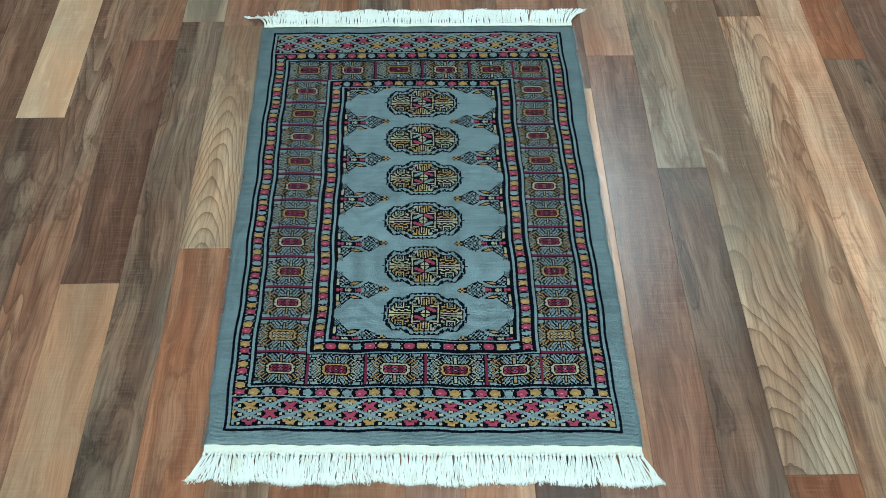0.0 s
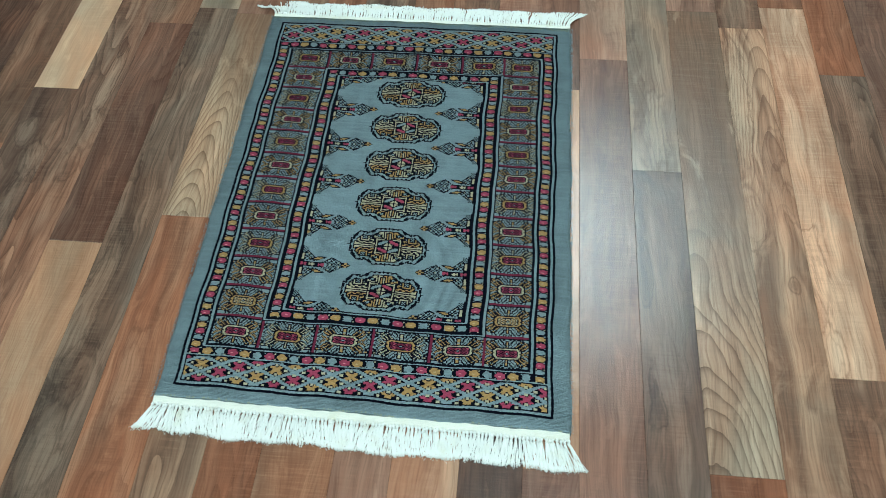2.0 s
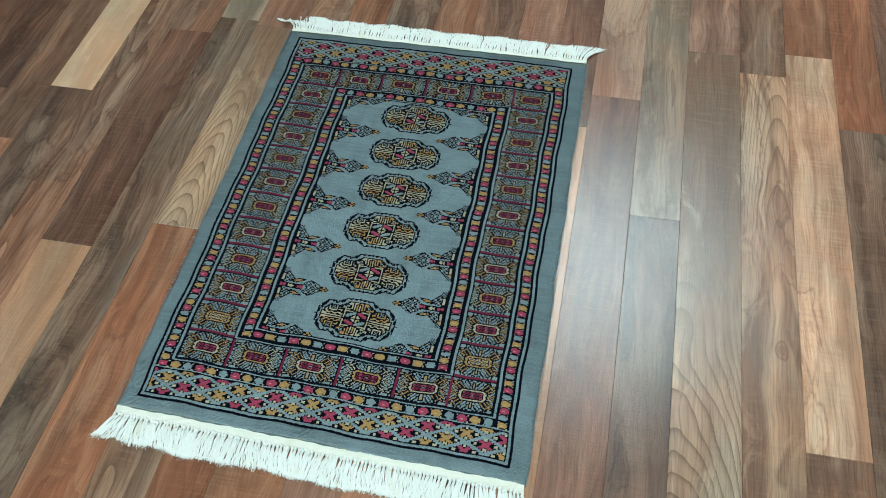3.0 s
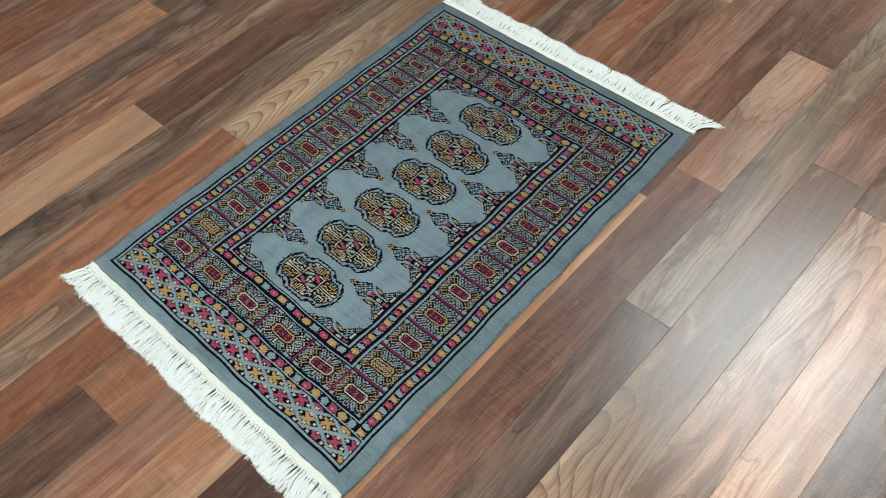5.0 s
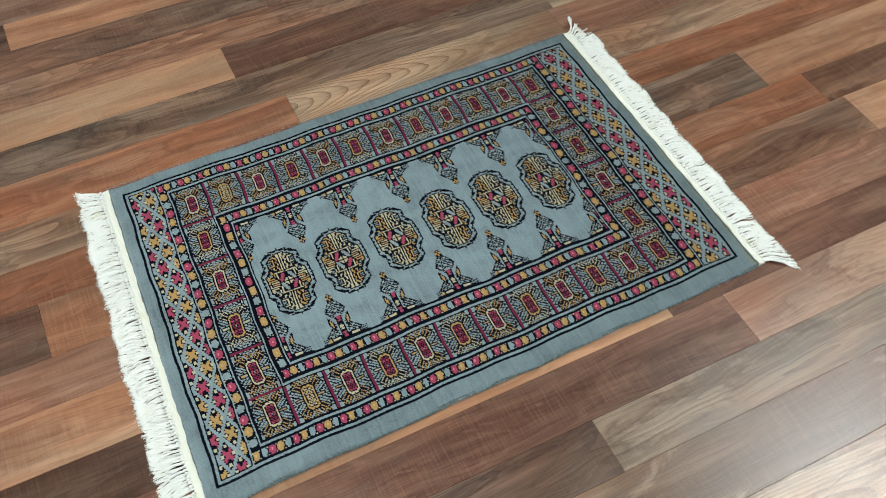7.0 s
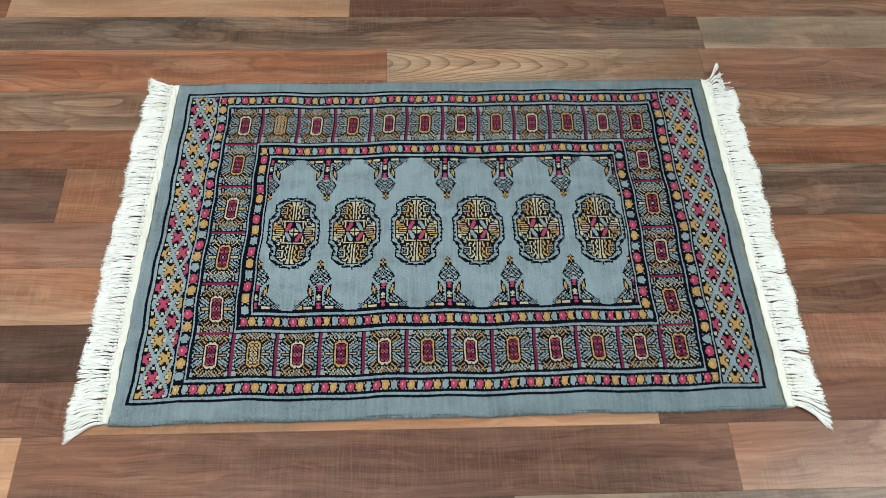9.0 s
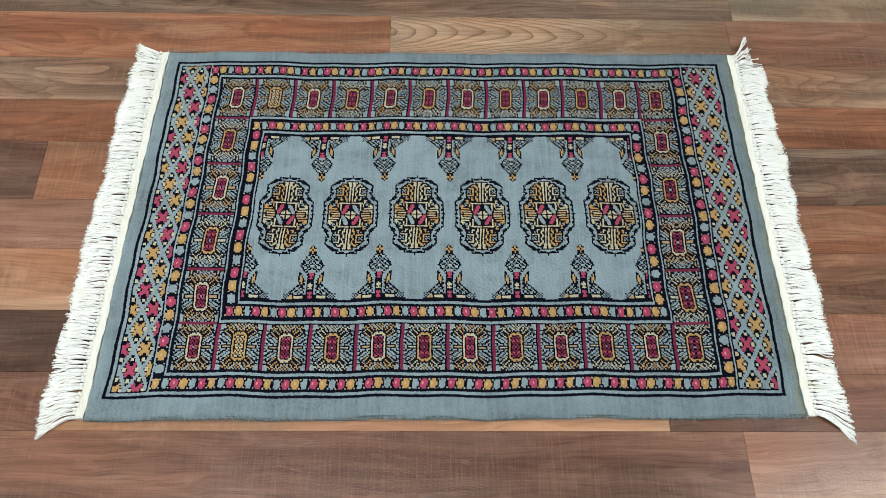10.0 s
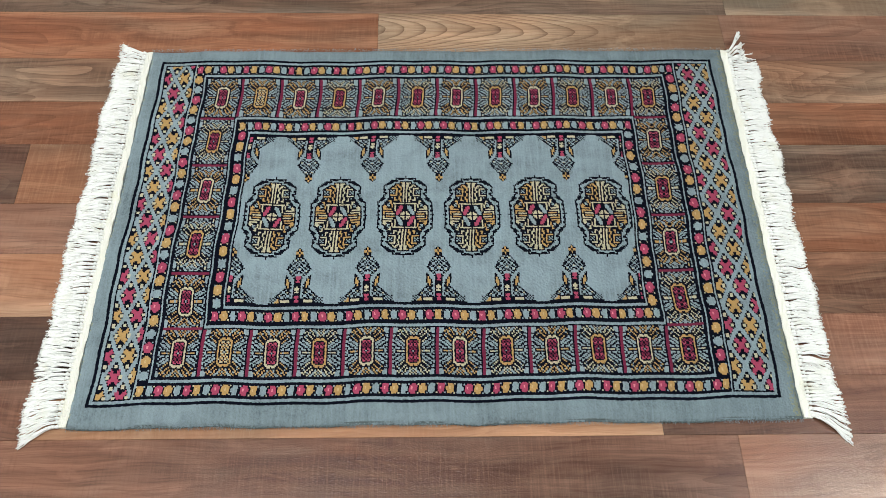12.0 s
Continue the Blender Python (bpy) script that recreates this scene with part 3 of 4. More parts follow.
SEP = 3
n_side = 10
step = (QV0 - SEP - PV1) / n_side
for u0, u1 in ((PU0, PU1), (QU0, QU1)):
    fill(u0 - 1, u1 + 1, PV0, QV1, NAVY, outer)
    cuts = [(PV0, PV1)] + [(round(PV1 + i * step) + SEP, round(PV1 + (i + 1) * step)) for i in range(n_side)] + [(QV0, QV1)]
    for k, (v0, v1) in enumerate(cuts):
        border_panel(u0, u1, v0, v1, 2 if k == 1 else k % 2)
        if k:
            fill(u0, u1, v0 - 2, v0, WINE)
            fill(u0, u1, v0 - 3, v0 - 2, NAVY)
ustep = (QU0 - PU1) / 4
for v0, v1 in ((PV0, PV1), (QV0, QV1)):
    fill(PU1, QU0, v0 - 1, v1 + 1, NAVY, outer)
    for i in range(4):
        a, b = round(PU1 + i * ustep) + SEP, round(PU1 + (i + 1) * ustep) - (1 if i == 3 else 0)
        border_panel(a, b, v0, v1, (i + (v0 == PV0)) % 2)
        fill(a - 2, a, v0, v1, WINE)
    fill(QU0 - 2, QU0, v0, v1, WINE)

# inner guard border
inner = rid("inner_guard_border")
fill(PU1, QU0, PV1, QV0, NAVY, inner)
fill(PU1 + 1, QU0 - 1, PV1 + 1, QV0 - 1, BLUE)
fill(PU1 + 3, QU0 - 3, PV1 + 2, QV0 - 2, NAVY)
beads_along(False, 67, 363, PU1 + 9.5, 3.8, 51, 1)
beads_along(False, 67, 363, QU0 - 9.5, 3.8, 51)
beads_along(True, PU1 + 14, QU0 - 14, 70.5, 2.9, 15)
beads_along(True, PU1 + 14, QU0 - 14, 358.8, 2.8, 15, 2)
fill(PU1 + 14, QU0 - 14, 74, 356, NAVY)
fill(PU1 + 15, QU0 - 15, 75, 355, BLUE)
fill(PU1 + 17, QU0 - 17, 76, 354, NAVY)
field = rid("field")
fill(FU0, FU1, FV0, FV1, BLUE, field)


def hatch(h, b, rim):
    """Slanting dark dashes that rise towards the middle."""
    if rim and (h + b) % 3:
        return NAVY
    if (h + b) % 3 < 2 and (h - b) % 5 > 0:
        return NAVY
    return CREAM if (h + 3 * b) % 13 == 0 else BLUE


def candelabrum(cv, right):
    """A pointed side motif: base bars, a column, two leaves, hatched sprays and a tip."""
    reg = rid("pointed_side_motif") if FV0 + 8 < cv < FV1 - 8 else None
    for h in range(0, 43):
        u = FU0 + h if not right else FU1 - 1 - h
        for dv in range(-19, 20):
            v = int(round(cv)) + dv
            if not FV0 <= v < FV1:
                continue
            b, yarn = abs(dv), None
            if h < 1 and b < 19:
                yarn = NAVY
            elif h < 4 and 3 <= b <= 11:
                yarn = CREAM if 1 <= h <= 2 and 5 <= b <= 10 else NAVY
            elif h < 5 and 12 <= b <= 17:
                yarn = AMBER if b - 12 < 4 - h and dv < 0 else NAVY if (b + h) % 2 else None
            if h >= 4 and 3 < b < 16.5 - (h - 3) * 0.95 and h < 15 and yarn is None:
                yarn = hatch(h, b, b > 15.5 - (h - 3) * 0.95)
            leaf = abs(b - 6.4 - (h - 15) * 0.2) / 2.4 + abs(h - 14.5) / 8.0
            if leaf < 1.0 and b > 3:
                yarn = AMBER if leaf < 0.45 else NAVY
            if b <= 2 and 1 <= h < 21:
                yarn = NAVY
                if b <= 1:
                    yarn = RED if h < 6 else NAVY if h < 8 else CREAM if h < 13 else NAVY if h < 16 else RED
                if b == 1 and h in (3, 9, 12, 17):
                    yarn = NAVY
            half = 4.0 + (h - 20) * 0.75 if h < 26 else 8.6 * (1 - (h - 26) / 13.5)
            if 19 <= h < 38 and b < half and (b > 2 or h > 22):
                yarn = hatch(h, b, b > half - 1)
            if 35 <= h <= 42 and b / 3.2 + abs(h - 38.5) / 4.4 < 1.0:
                yarn = AMBER if b in (0, 1) and (b == 0) == (h in (36, 37, 40, 41)) or (b == 2 and h in (38, 39)) else NAVY
            if yarn is not None:
                put(u, v, yarn, reg)


gaps = [FV0] + [(SIDE_V[i] + SIDE_V[i + 1]) / 2 for i in range(5)] + [FV1]
for right in (False, True):
    for cv in gaps:
        candelabrum(cv, right)


# one quarter of a medallion: rows across the rug, columns along it from the middle (k navy, c cream, o and t the
# quarter's two colours, b grey-blue, R the heart, rose or grey-blue by turns)
GUL = [
    "kkkkkkkkkkkkkkkk", "kccckRRkttttttko", "kcckRRRkkkkkkkko", "kckkRRRkkooooooo", "kkkRRRkckkkkkkkk", "kkkRRRkckkoooooo",
    "kkRRRkkckkkkkkoo", "kkRRRkkckokkkooo", "kkRRkkkckokbbkok", "kkkkkkkckokkbkoo", "kcccccccckobkkoo", "kkkkkkkkkkokkkoo",
    "ktkokkkkkkoooook", "ktkokkookkkkkkko", "ktkookkokkkookko", "ktkkokkokbkokkko", "ktkkokkkkkkkook", "ktkokkoooooooko",
    "ktkokkokkkkkkooo", "ktkokkokbkbkkooo", "ktkkokokkbkkkook", "ktkkokokbkbkoo", "ktkokkokkkkkoo", "ktkokkoooookoko",
    "ktkookkkkkkkook", "kttkookoooook", "kttkkookkooo", "kttkookooook", "kttoookoookk",
]


def gul_yarn(a, b, own, other, rosy):
    """The yarn a knots across and b knots along from the middle of a medallion."""
    row = GUL[min(a, len(GUL) - 1)]
    ch = row[b] if b < len(row) else "o"
    return {"k": NAVY, "c": CREAM, "o": own, "t": other, "b": BLUE, "R": RED if rosy else BLUE}[ch]


def medallion(cv):
    """A lobed gul, quartered in amber and cream."""
    reg = rid("medallion")
    cu, cv = 146.0, int(round(cv)) + 0.0
    mask = np.zeros((45, 75), bool)
    for dv in range(-22, 23):
        for du in range(-37, 38):
            a, b = abs(du), abs(dv)
            top = 19 if a <= 11 else 19 - (a - 11) * 0.62 if a <= 18 else 15 if a <= 25 else 15 - (a - 25) * 0.9 if a <= 30 else 7
            mask[dv + 22, du + 37] = b <= top and a <= 32
    depth = np.zeros(mask.shape, int)
    m = mask.copy()
    while m.any():
        depth += m
        m = np.logical_and.reduce([np.roll(m, (i, j), (0, 1)) for i in (-1, 0, 1) for j in (-1, 0, 1)])
    for dv in range(-22, 23):
        for du in range(-37, 38):
            d, a, b = depth[dv + 22, du + 37], abs(du), abs(dv)
            if d == 0:
                if (a == 0 and b < 21) or (b == 0 and a < 35):
                    put(int(cu + du), int(cv + dv), NAVY, reg)
                continue
            rosy = du * dv > 0
            own, other = (AMBER, CREAM) if rosy else (CREAM, AMBER)
            if d in (1, 4) or d == 2 and (a + b // 2) % 4 < 2:
                yarn = NAVY
            elif d < 4:
                yarn = BLUE
            else:
                yarn = gul_yarn(a, b, own, other if b > 6 else CREAM, rosy)
            put(int(cu + du), int(cv + dv), yarn, reg)


for cv in SIDE_V:
    medallion(cv)

H_TOP = BELOW + NV + ABOVE - 1
# the ends have yellowed in places beside the flat weave
for u in range(-LEFT, NU + RIGHT):
    for row, chance in ((H_TOP, 1.0), (H_TOP - 1, 0.95), (H_TOP - 2, 0.9), (H_TOP - 3, 0.7), (H_TOP - 4, 0.45), (H_TOP - 5, 0.25), (0, 0.6), (1, 0.3)):
        if rng.random() < chance * (0.25 + 0.75 * abs(math.sin(u / 37.0 + 0.6) * math.sin(u / 13.0 + 1.0)) ** 0.6):
            chart[row, u + LEFT] = STAIN


# ---- the rug as meshes ----
def on_floor(u, v):
    """Where knot u, v (in knots from the lower left of the dark line) lies; the weave is a little out of square."""
    u, v = u / NU, v / NV
    p = CORNERS[0] * (1 - u) * (1 - v) + CORNERS[1] * u * (1 - v) + CORNERS[2] * u * v + CORNERS[3] * (1 - u) * v
    return Vector((p.x - BASE.x, p.y - BASE.y))


rug = new("rug")
rug.location = BASE
tagged(rug, "small hand-knotted wool rug, grey-blue field, six medallions, white fringes", "rug")
H, W = chart.shape
uu, vv = np.meshgrid(np.arange(W + 1) - LEFT, np.arange(H + 1) - BELOW)
gen = np.random.RandomState(11)
wob_u = 0.55 * np.sin(vv / 19.0 + 1.3) + 0.35 * np.sin(vv / 7.3) + 0.3 * np.sin(uu / 31.0 + 0.4)
wob_v = 0.50 * np.sin(uu / 17.0) + 0.35 * np.sin(uu / 6.1 + 2.0) + 0.4 * np.sin(uu / 43.0 + vv / 90.0)
ku = uu + wob_u + gen.uniform(-0.2, 0.2, uu.shape)
kv = vv + wob_v + gen.uniform(-0.24, 0.24, uu.shape)
for col in (0, -1):  # the long edges are a little frayed
    ku[:, col] += gen.uniform(-0.45, 0.45, H + 1) + 0.5 * np.sin(np.arange(H + 1) / 9.0 + col)
s, t = (ku / NU)[..., None], (kv / NV)[..., None]
C = [np.array(c) for c in CORNERS]
flat = C[0] * (1 - s) * (1 - t) + C[1] * s * (1 - t) + C[2] * s * t + C[3] * (1 - s) * t - np.array([BASE.x, BASE.y])
rise = PILE + gen.uniform(-0.0002, 0.0002, uu.shape) + 0.0005 * np.sin(uu / 23.0 + vv / 37.0) + 0.0004 * np.sin(vv / 29.0)
rim = np.minimum.reduce([uu + LEFT, W - LEFT - uu, vv + BELOW, H - BELOW - vv])
rise = rise - 0.005 * np.exp(-rim / 1.7)
NAP = 0.21 * PV  # half the fall of a tuft's clipped end from its front to its back
SLOT, DEPTH = 0.05, 1.0  # the slanting slot between two rows of tufts, and how far it runs in, in knots


def row_line(shift_v, sink):
    """The knots' corners, moved along the rug by shift_v knots and sunk by sink."""
    t = ((kv + shift_v) / NV)[..., None]
    p = C[0] * (1 - s) * (1 - t) + C[1] * s * (1 - t) + C[2] * s * t + C[3] * (1 - s) * t - np.array([BASE.x, BASE.y])
    return np.concatenate([p, (rise - sink)[..., None]], axis=2).reshape(-1, 3)


corner = np.concatenate([row_line(SLOT, -NAP), row_line(0.0, NAP), row_line(SLOT + 0.85 * DEPTH, DEPTH * PV), row_line(0.85 * DEPTH, DEPTH * PV)])
cells = np.arange((H + 1) * (W + 1)).reshape(H + 1, W + 1)
n_line = cells.size


tops = np.stack([(cells[:-1, :-1]), (cells[:-1, 1:]), cells[1:, 1:] + n_line, cells[1:, :-1] + n_line], axis=2)
fronts = np.stack([cells[:-1, :-1] + 2 * n_line, cells[:-1, 1:] + 2 * n_line, cells[:-1, 1:], cells[:-1, :-1]], axis=2)
backs = np.stack([cells[1:, :-1] + n_line, cells[1:, 1:] + n_line, cells[1:, 1:] + 3 * n_line, cells[1:, :-1] + 3 * n_line], axis=2)
roots = np.stack([cells[1:, :-1] + 3 * n_line, cells[1:, 1:] + 3 * n_line, cells[1:, 1:] + 2 * n_line, cells[1:, :-1] + 2 * n_line], axis=2)
LABELS = {"field": "plain grey-blue wool field", "medallion": "amber and cream quartered medallion", "lattice_band": "lattice of rose and amber flowers",
          "border_panel": "dark panel with a rose hexagon", "plain_border": "plain grey-blue margin"}
for k, name in enumerate(REGIONS):
    mask = region == k
    if not mask.any():
        continue
    q = np.concatenate([tops[mask], fronts[mask], backs[mask], roots[mask]])
    used, back = np.unique(q, return_inverse=True)
    me = bpy.data.meshes.new(name)
    me.from_pydata(corner[used], [], back.reshape(-1, 4))
    for m in YARNS:
        me.materials.append(m)
    me.polygons.foreach_set("material_index", np.tile(chart[mask].astype(np.int32), 4))
    me.update()
    part(name, me, rug, LABELS.get(name, ""))

# woven ground below the pile
lo, hi = -LEFT + 1.2, NU + RIGHT - 1.2
ring = [on_floor(u, v) for u, v in ((lo, -BELOW + 0.6), (hi, -BELOW + 0.6), (hi, NV + ABOVE - 0.6), (lo, NV + ABOVE - 0.6))]
gv = [(p.x, p.y, z) for z in (0.0008, 0.0052) for p in ring]
part("foundation", mesh_of("foundation", gv, [(3, 2, 1, 0), (4, 5, 6, 7)] + [(i, (i + 1) % 4, 4 + (i + 1) % 4, 4 + i) for i in range(4)], [SHADED_BINDING]), rug)


def tube(points, radii, sides):
    """A round cord along points."""
    verts, faces = [], []
    for i, p in enumerate(points):
        d = (points[min(i + 1, len(points) - 1)] - points[max(i - 1, 0)]).normalized()
        x = d.cross(Vector((0, 0, 1)))
        x = x.normalized() if x.length > 1e-4 else Vector((1, 0, 0))
        y = x.cross(d)
        for k in range(sides):
            a = 2 * math.pi * k / sides
            verts.append(p + (x * math.cos(a) + y * math.sin(a)) * radii[i])
    for i in range(len(points) - 1):
        for k in range(sides):
            n = (k + 1) % sides
            faces.append((i * sides + k, i * sides + n, (i + 1) * sides + n, (i + 1) * sides + k))
    faces.append(tuple(range(sides))[::-1])
    faces.append(tuple(range(len(verts) - sides, len(verts))))
    return verts, faces


# overcast selvedges along the long sides, their wool coloured dark for the edge's shadow
for u in (-LEFT + 0.4, NU + RIGHT - 0.4):
    pts, rad = [], []
    for i in range(461):
        v = -BELOW + i * (NV + BELOW + ABOVE) / 460
        p = on_floor(u + 0.55 * math.sin(v / 19.0 + 1.3) + 0.35 * math.sin(v / 7.3) + rng.uniform(-0.25, 0.25), v)
        rad.append(0.0015 + 0.0002 * (i % 2) + rng.uniform(0, 0.0003))
        pts.append(Vector((p.x, p.y, 0.0018)))
    v_, f_ = tube(pts, rad, 8)
    part("selvedge", mesh_of("selvedge", v_, f_, [SHADED_BINDING], smooth=True), rug, "overcast grey wool edge, darkened for the shadow line under the pile")

# stray fibres along the selvedges
verts, faces = [], []
for i in range(2600):
    side = i % 2
    u = (-LEFT - 0.2, NU + RIGHT + 0.2)[side]
    v = rng.uniform(-BELOW, NV + ABOVE)
    out = rng.uniform(0.8, 2.4) * (1 if side else -1)
    a, b = on_floor(u, v), on_floor(u + out, v + rng.uniform(-1.5, 1.5))
    z = rng.uniform(0.002, 0.0078)
    v_, f_ = tube([Vector((a.x, a.y, z)), Vector(((a.x + b.x) / 2, (a.y + b.y) / 2, z + 0.0006)), Vector((b.x, b.y, z * 0.8))], [0.00016, 0.00014, 0.00008], 3)
    faces += [tuple(k + len(verts) for k in f) for f in f_]
    verts += v_
tagged(part("wool_fuzz", mesh_of("wool_fuzz", verts, faces, [YARNS[EDGE]]), rug, "grey-blue wool fuzz"), kind="stuff")

# flat-woven ends and knotted fringes
for v0, sign in ((-BELOW + 0.5, -1), (NV + ABOVE - 0.5, 1)):
    width = 6.0
    cols, steps = 622, 12
    verts, faces = [], []
    for j in range(steps + 1):
        for i in range(cols + 1):
            u = -LEFT + 0.5 + i * (NU + LEFT + RIGHT - 1) / cols
            ripple = 0.35 * math.sin(u * 0.13) + 0.25 * math.sin(u * 0.47 + j) + (rng.uniform(-0.35, 0.35) if j == steps else 0.0)
            p = on_floor(u, v0 + sign * (width * j / steps + ripple))
            z = 0.0056 - 0.0020 * (j / steps) + 0.0007 * ((i // 2 + j) % 2) + rng.uniform(-0.0002, 0.0002)
            verts.append((p.x, p.y, z))
    for j in range(steps):
        for i in range(cols):
            a = j * (cols + 1) + i
            q = (a, a + 1, a + cols + 2, a + cols + 1)
            faces.append(q if sign > 0 else q[::-1])
    base_n = len(verts)
    verts += [(x, y, 0.0008) for x, y, z in verts]
    faces += [tuple(base_n + i for i in f[::-1]) for f in list(faces)]
    edge = [steps * (cols + 1) + i for i in range(cols + 1)]
    faces += [(edge[i], edge[i + 1], base_n + edge[i + 1], base_n + edge[i]) for i in range(cols)]
    part("kilim_end", mesh_of("kilim_end", verts, faces, [YELLOWED]), rug, "cream flat-woven cotton end")

    def strand(u, start, length, lean, lift, radius, sides, segs):
        pts, rad = [], []
        ph, amp = rng.uniform(0, 6.28), rng.uniform(0.3, 1.0)
        for i in range(segs + 1):
            k = i / segs
            p = on_floor(u + lean * k ** 1.25 + amp * math.sin(ph + 8 * k) * k ** 0.7, v0 + sign * (start + length * k))
            z = radius + 0.0007 + (0.0030 + lift) * math.sin(math.pi * min(1.0, k * 1.15 + 0.12)) * (1 - 0.4 * k)
            pts.append(Vector((p.x, p.y, max(z, radius + 0.0006))))
            rad.append(radius * rng.uniform(0.88, 1.1))
        return tube(pts, rad, sides)

    bend = [rng.uniform(-1, 1) for _ in range(40)]

    def lean_at(u):
        """How far the fringe sways aside at u: slow waves, and clumps that lie their own way."""
        side = (u - NU / 2) / (NU / 2)
        out = (4.0 if sign > 0 else 2.0) * math.copysign(abs(side) ** 16, side)
        clump = bend[int((u + 20) / 9.5) % 40] * (2.6 if sign > 0 else 1.5)
        return out + 2.2 * math.sin(u / 13.0 + sign) + 1.2 * math.sin(u / 5.1) + clump + rng.uniform(-0.6, 0.6)

    def reach(u):
        return 1.1 * math.sin(u / 17.0 + 2 * sign) + 0.9 * math.sin(u / 6.3) + rng.uniform(-1.1, 0.9)

    span = NU + LEFT + RIGHT - 3
    for i in range(116):
        u = -LEFT + 1.5 + (i + rng.uniform(-0.2, 0.2)) * span / 115
        curled = sign > 0 and u < 0  # the corner has folded back on itself
        lean, lift = lean_at(u) * (1.6 if curled else 1.0), rng.uniform(0, 0.0025) + (0.006 if curled else 0.0)
        far_end = (12 if curled else 20) + reach(u)
        shift_v = rng.uniform(-0.5, 0.7)
        p, m, q = (on_floor(u + du, v0 + sign * (width + dv + shift_v)) for du, dv in ((0, -1.2), (rng.uniform(-0.2, 0.2), 0.6), (0.03 * lean, 2.3)))
        v_, f_ = tube([Vector((p.x, p.y, 0.0036)), Vector((m.x, m.y, 0.0046)), Vector((q.x, q.y, 0.0034))], [0.0012, rng.uniform(0.0024, 0.0029), 0.0012], 7)
        verts, faces = list(v_), list(f_)
        for j in range(7):
            fan = (j - 3) / 3
            v_, f_ = strand(u + fan * 0.5, width + 1.4 + shift_v, far_end - shift_v + rng.uniform(-1.3, 0.9), lean + fan * 1.9 + rng.uniform(-0.9, 0.9),
                            lift + rng.uniform(-0.0012, 0.0016), rng.uniform(0.0007, 0.00098), 5, 8)
            faces += [tuple(k + len(verts) for k in f) for f in f_]
            verts += v_
        part("tassel", mesh_of("tassel", verts, faces, [COTTON], smooth=True), rug)
    verts, faces = [], []
    for i in range(190):
        u = -LEFT + 1.0 + rng.random() * (span + 1)
        v_, f_ = strand(u, width + rng.uniform(0, 2), 20 + rng.uniform(-7, 2), lean_at(u) + rng.uniform(-4.5, 4.5), rng.uniform(0.0005, 0.0035), 0.0007, 4, 7)
        faces += [tuple(k + len(verts) for k in f) for f in f_]
        verts += v_
    # short frayed ends
    for i in range(1100):
        u = -LEFT + 1.0 + rng.random() * (span + 1)
        if sign > 0 and u < 3:
            continue
        v_, f_ = strand(u + lean_at(u), width + 17 + reach(u) + rng.uniform(0, 3), rng.uniform(1.5, 4), rng.uniform(-2.5, 2.5), -0.002, 0.0003, 3, 2)
        faces += [tuple(k + len(verts) for k in f) for f in f_]
        verts += v_
    tagged(part("loose_fringe", mesh_of("loose_fringe", verts, faces, [COTTON], smooth=True), rug, "white cotton threads"), kind="stuff")

# ---- the floor: strips of laminate ----
rng = random.Random(5)
floor = new("floor", boxes("floor", [(RX0, RX1, RY0, RY1, -0.05, -0.006)], [GLUE]))
tagged(floor, "wood-look laminate floor in mixed brown strips", "floor", kind="structure")
EDGES = [-1.20, -1.11, -1.02, -0.93, -0.85, -0.766, -0.678, -0.598, -0.506, -0.423, -0.324, -0.238, -0.158, -0.055, 0.026, 0.120,
         0.207, 0.284, 0.376, 0.460, 0.560, 0.646, 0.735, 0.82, 0.91, 1.0]
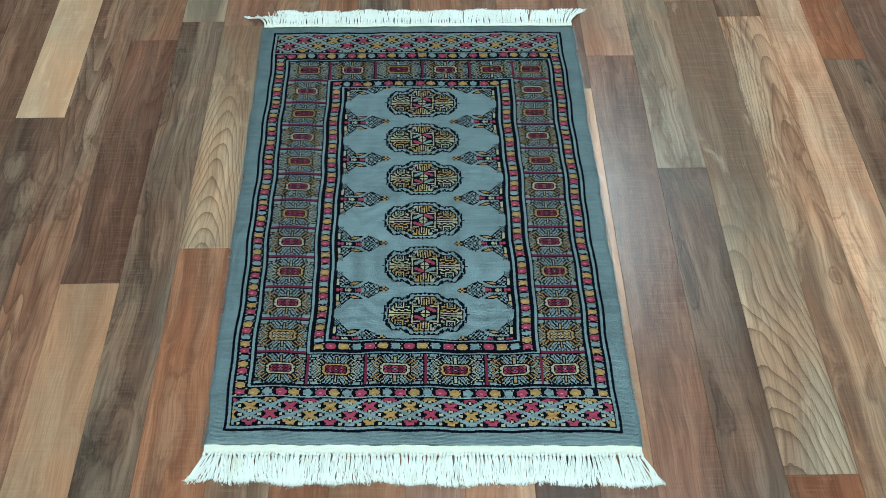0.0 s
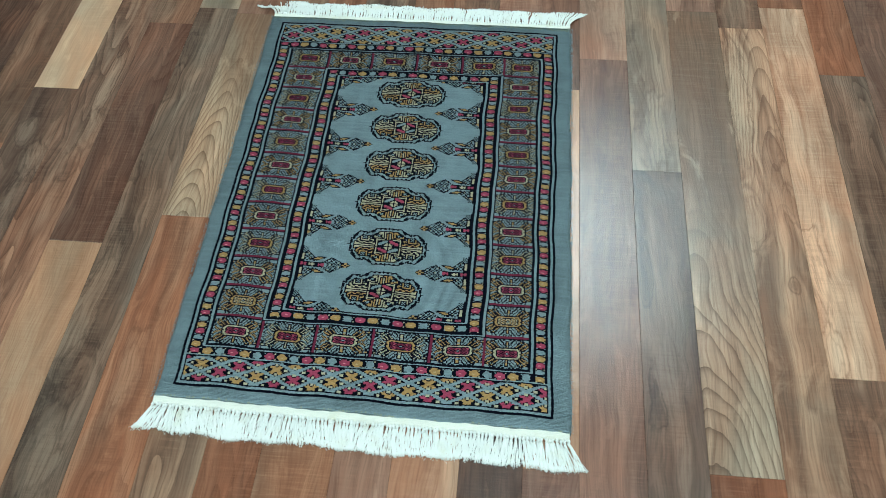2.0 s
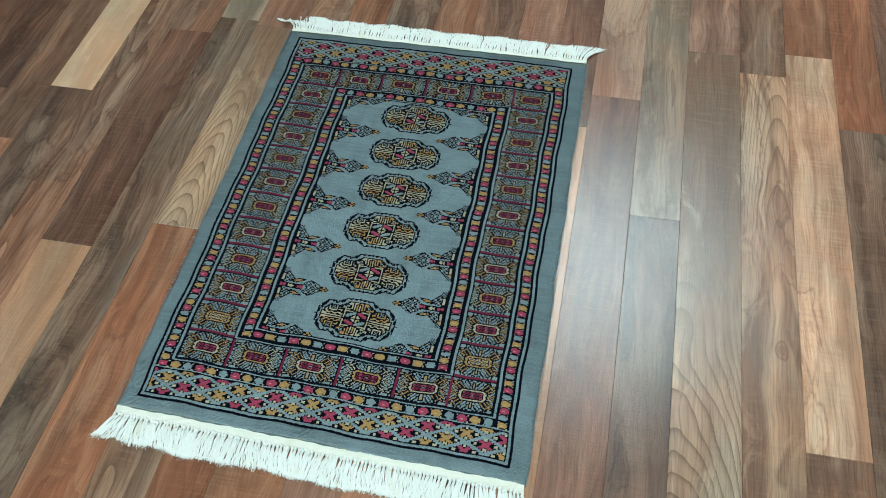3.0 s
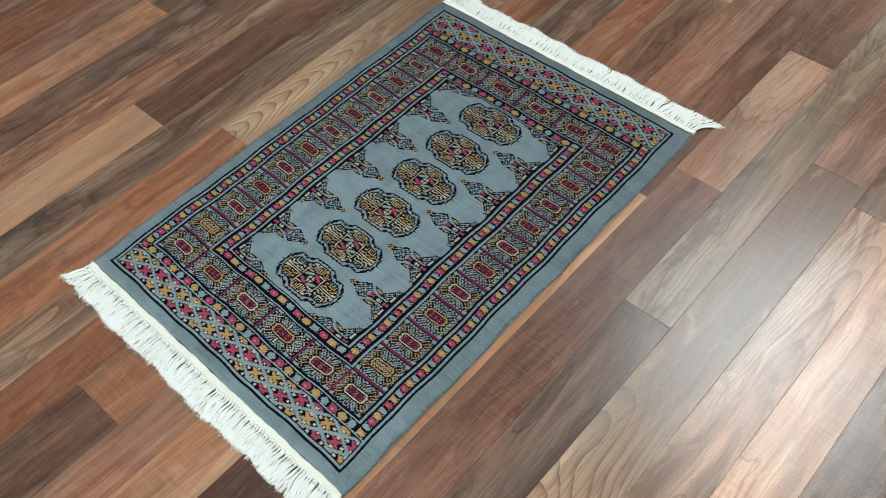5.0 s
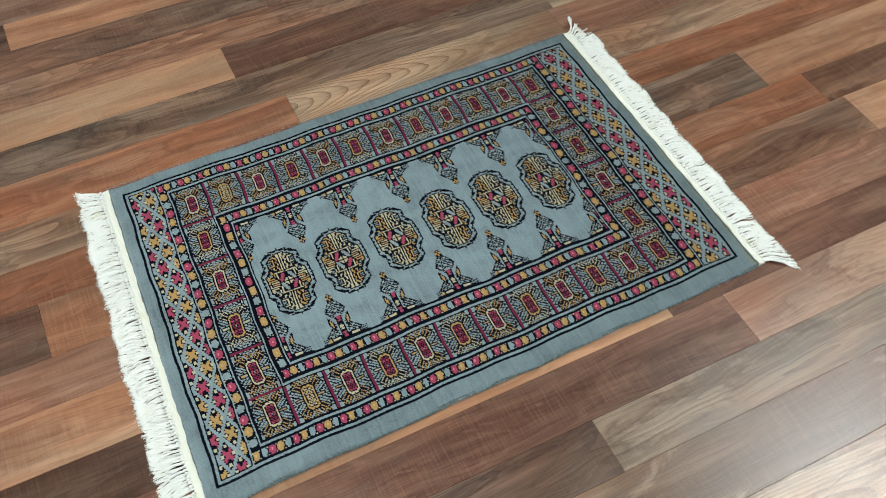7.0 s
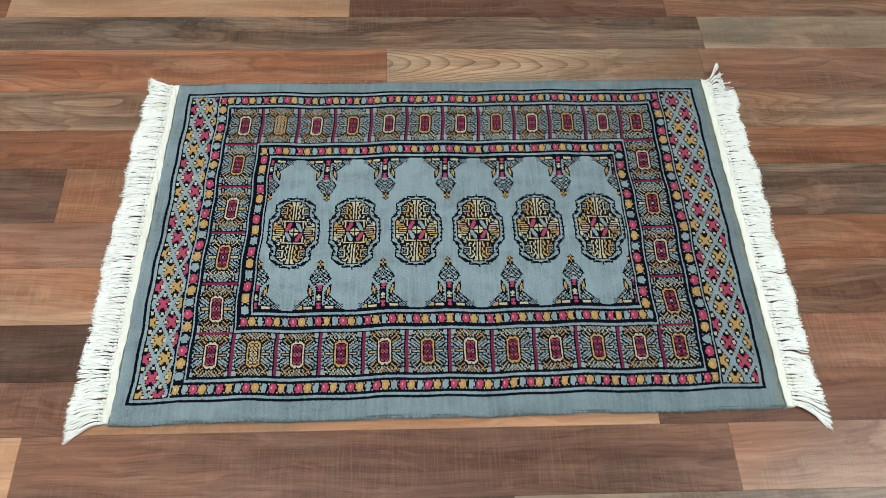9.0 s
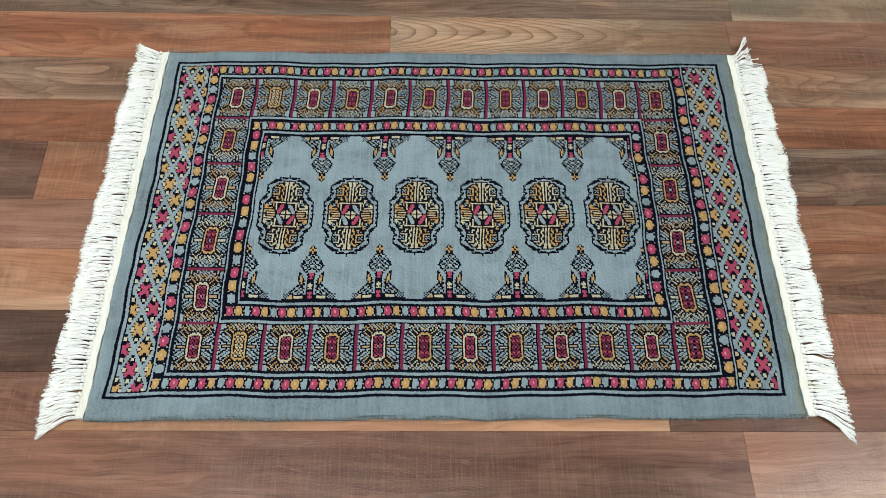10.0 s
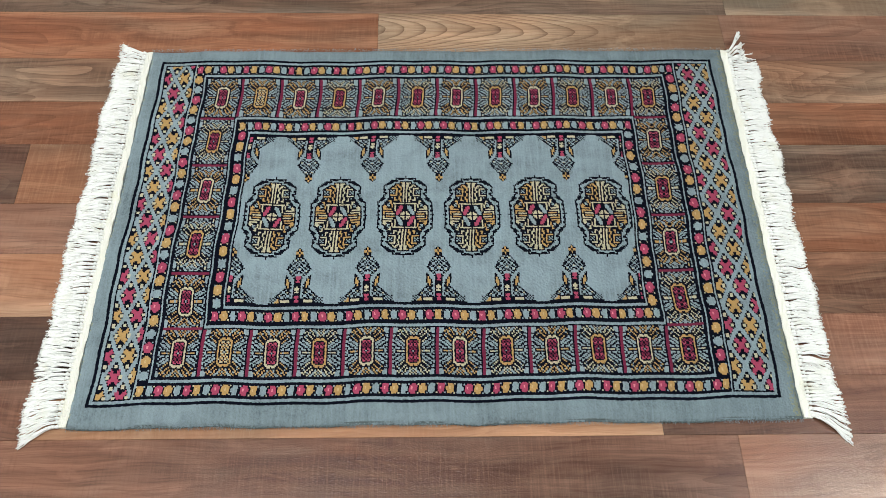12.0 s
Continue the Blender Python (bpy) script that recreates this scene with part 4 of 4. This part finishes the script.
# for each strip: tone, then end joint and tone in turn, along the strip
STRIPS = {
    -1.02: ("orange", 1.3, "red"),
    -0.93: ("brown", 0.62, "rose", 1.35, "dark"),
    -0.85: ("dark", 0.643, "amber", 1.22, "brown"),
    -0.766: ("blotched", 1.372, "pale_tan"),
    -0.678: ("eyed", 2.1, "red"),
    -0.598: ("orange", 0.40, "tan", 1.004, "red", 1.58, "brown"),
    -0.506: ("tongued", 1.634, "pale"),
    -0.423: ("streaked", 1.071, "arched", 1.62, "rose"),
    -0.324: ("knotted", 1.3, "knotted"),
    -0.238: ("orange", 1.2, "orange"),
    -0.158: ("dark", 0.577, "amber", 1.2, "smoked", 1.877, "amber"),
    -0.055: ("rose", 1.0, "orange", 1.95, "brown"),
    0.026: ("amber", 1.1, "walnut", 1.98, "amber"),
    0.120: ("dark", 1.2, "rose"),
    0.207: ("red", 0.66, "tan", 1.43, "red"),
    0.284: ("tan", 0.607, "red", 1.52, "blushed", 1.924, "red"),
    0.376: ("shaded", 1.230, "washed"),
    0.460: ("orange", 0.672, "swept", 1.68, "red"),
    0.560: ("looped", 1.631, "brown"),
    0.646: ("brown", 0.836, "flamed", 1.7, "orange"),
    0.735: ("grey", 1.501, "orange"),
    0.82: ("brown", 1.1, "red"),
}
NEAR = (-1.20, 1.0, 0.1, 2.5)
MIXED = ["brown", "red", "grey", "dark", "orange", "figured", "brown", "red", "pale", "brown"]


def plank(x0, x1, y0, y1, tone):
    v, f = box(x0 + 0.00012, x1 - 0.00012, y0 + 0.00012, y1 - 0.00012, -0.006, 0.0, 0.0004)
    return v, f


rest_v, rest_f, rest_m = [], [], []
tones = list(WOODS)


def rest_plank(x0, x1, y0, y1, tone):
    v, f = plank(x0, x1, y0, y1, tone)
    rest_f.extend(tuple(i + len(rest_v) for i in g) for g in f)
    rest_v.extend(v)
    rest_m.extend([tones.index(tone)] * len(f))


def lay(x0, x1, y0, y1, single):
    """Strips of random length."""
    y = y0
    while y < y1 - 0.01:
        e = min(y1, y + rng.uniform(0.35, 0.75))
        if y1 - e < 0.15:
            e = y1
        tone = rng.choice(MIXED)
        if single:
            part("plank", mesh_of("plank", *plank(x0, x1, y, e, tone), [WOODS[tone]]), floor)
        else:
            rest_plank(x0, x1, y, e, tone)
        y = e


for x0, x1 in zip(EDGES, EDGES[1:]):
    lay(x0, x1, RY0, NEAR[2], False)
    lay(x0, x1, NEAR[3], RY1, False)
    row = STRIPS.get(x0)
    if not row:
        lay(x0, x1, NEAR[2], NEAR[3], True)
        continue
    ends = [NEAR[2], *row[1::2], NEAR[3]]
    for y0, y1, tone in zip(ends, ends[1:], row[0::2]):
        part("plank", mesh_of("plank", *plank(x0, x1, y0, y1, tone), [WOODS[tone]]), floor)
x = EDGES[0]
while x > RX0 + 0.01:
    n = max(RX0, x - 0.088)
    lay(n, x, RY0, RY1, False)
    x = n
x = EDGES[-1]
while x < RX1 - 0.01:
    n = min(RX1, x + 0.088)
    lay(x, n, RY0, RY1, False)
    x = n
far = part("far_planks", mesh_of("far_planks", rest_v, rest_f, [WOODS[k] for k in tones], rest_m), floor, "laminate strips further off")
tagged(far, kind="stuff")
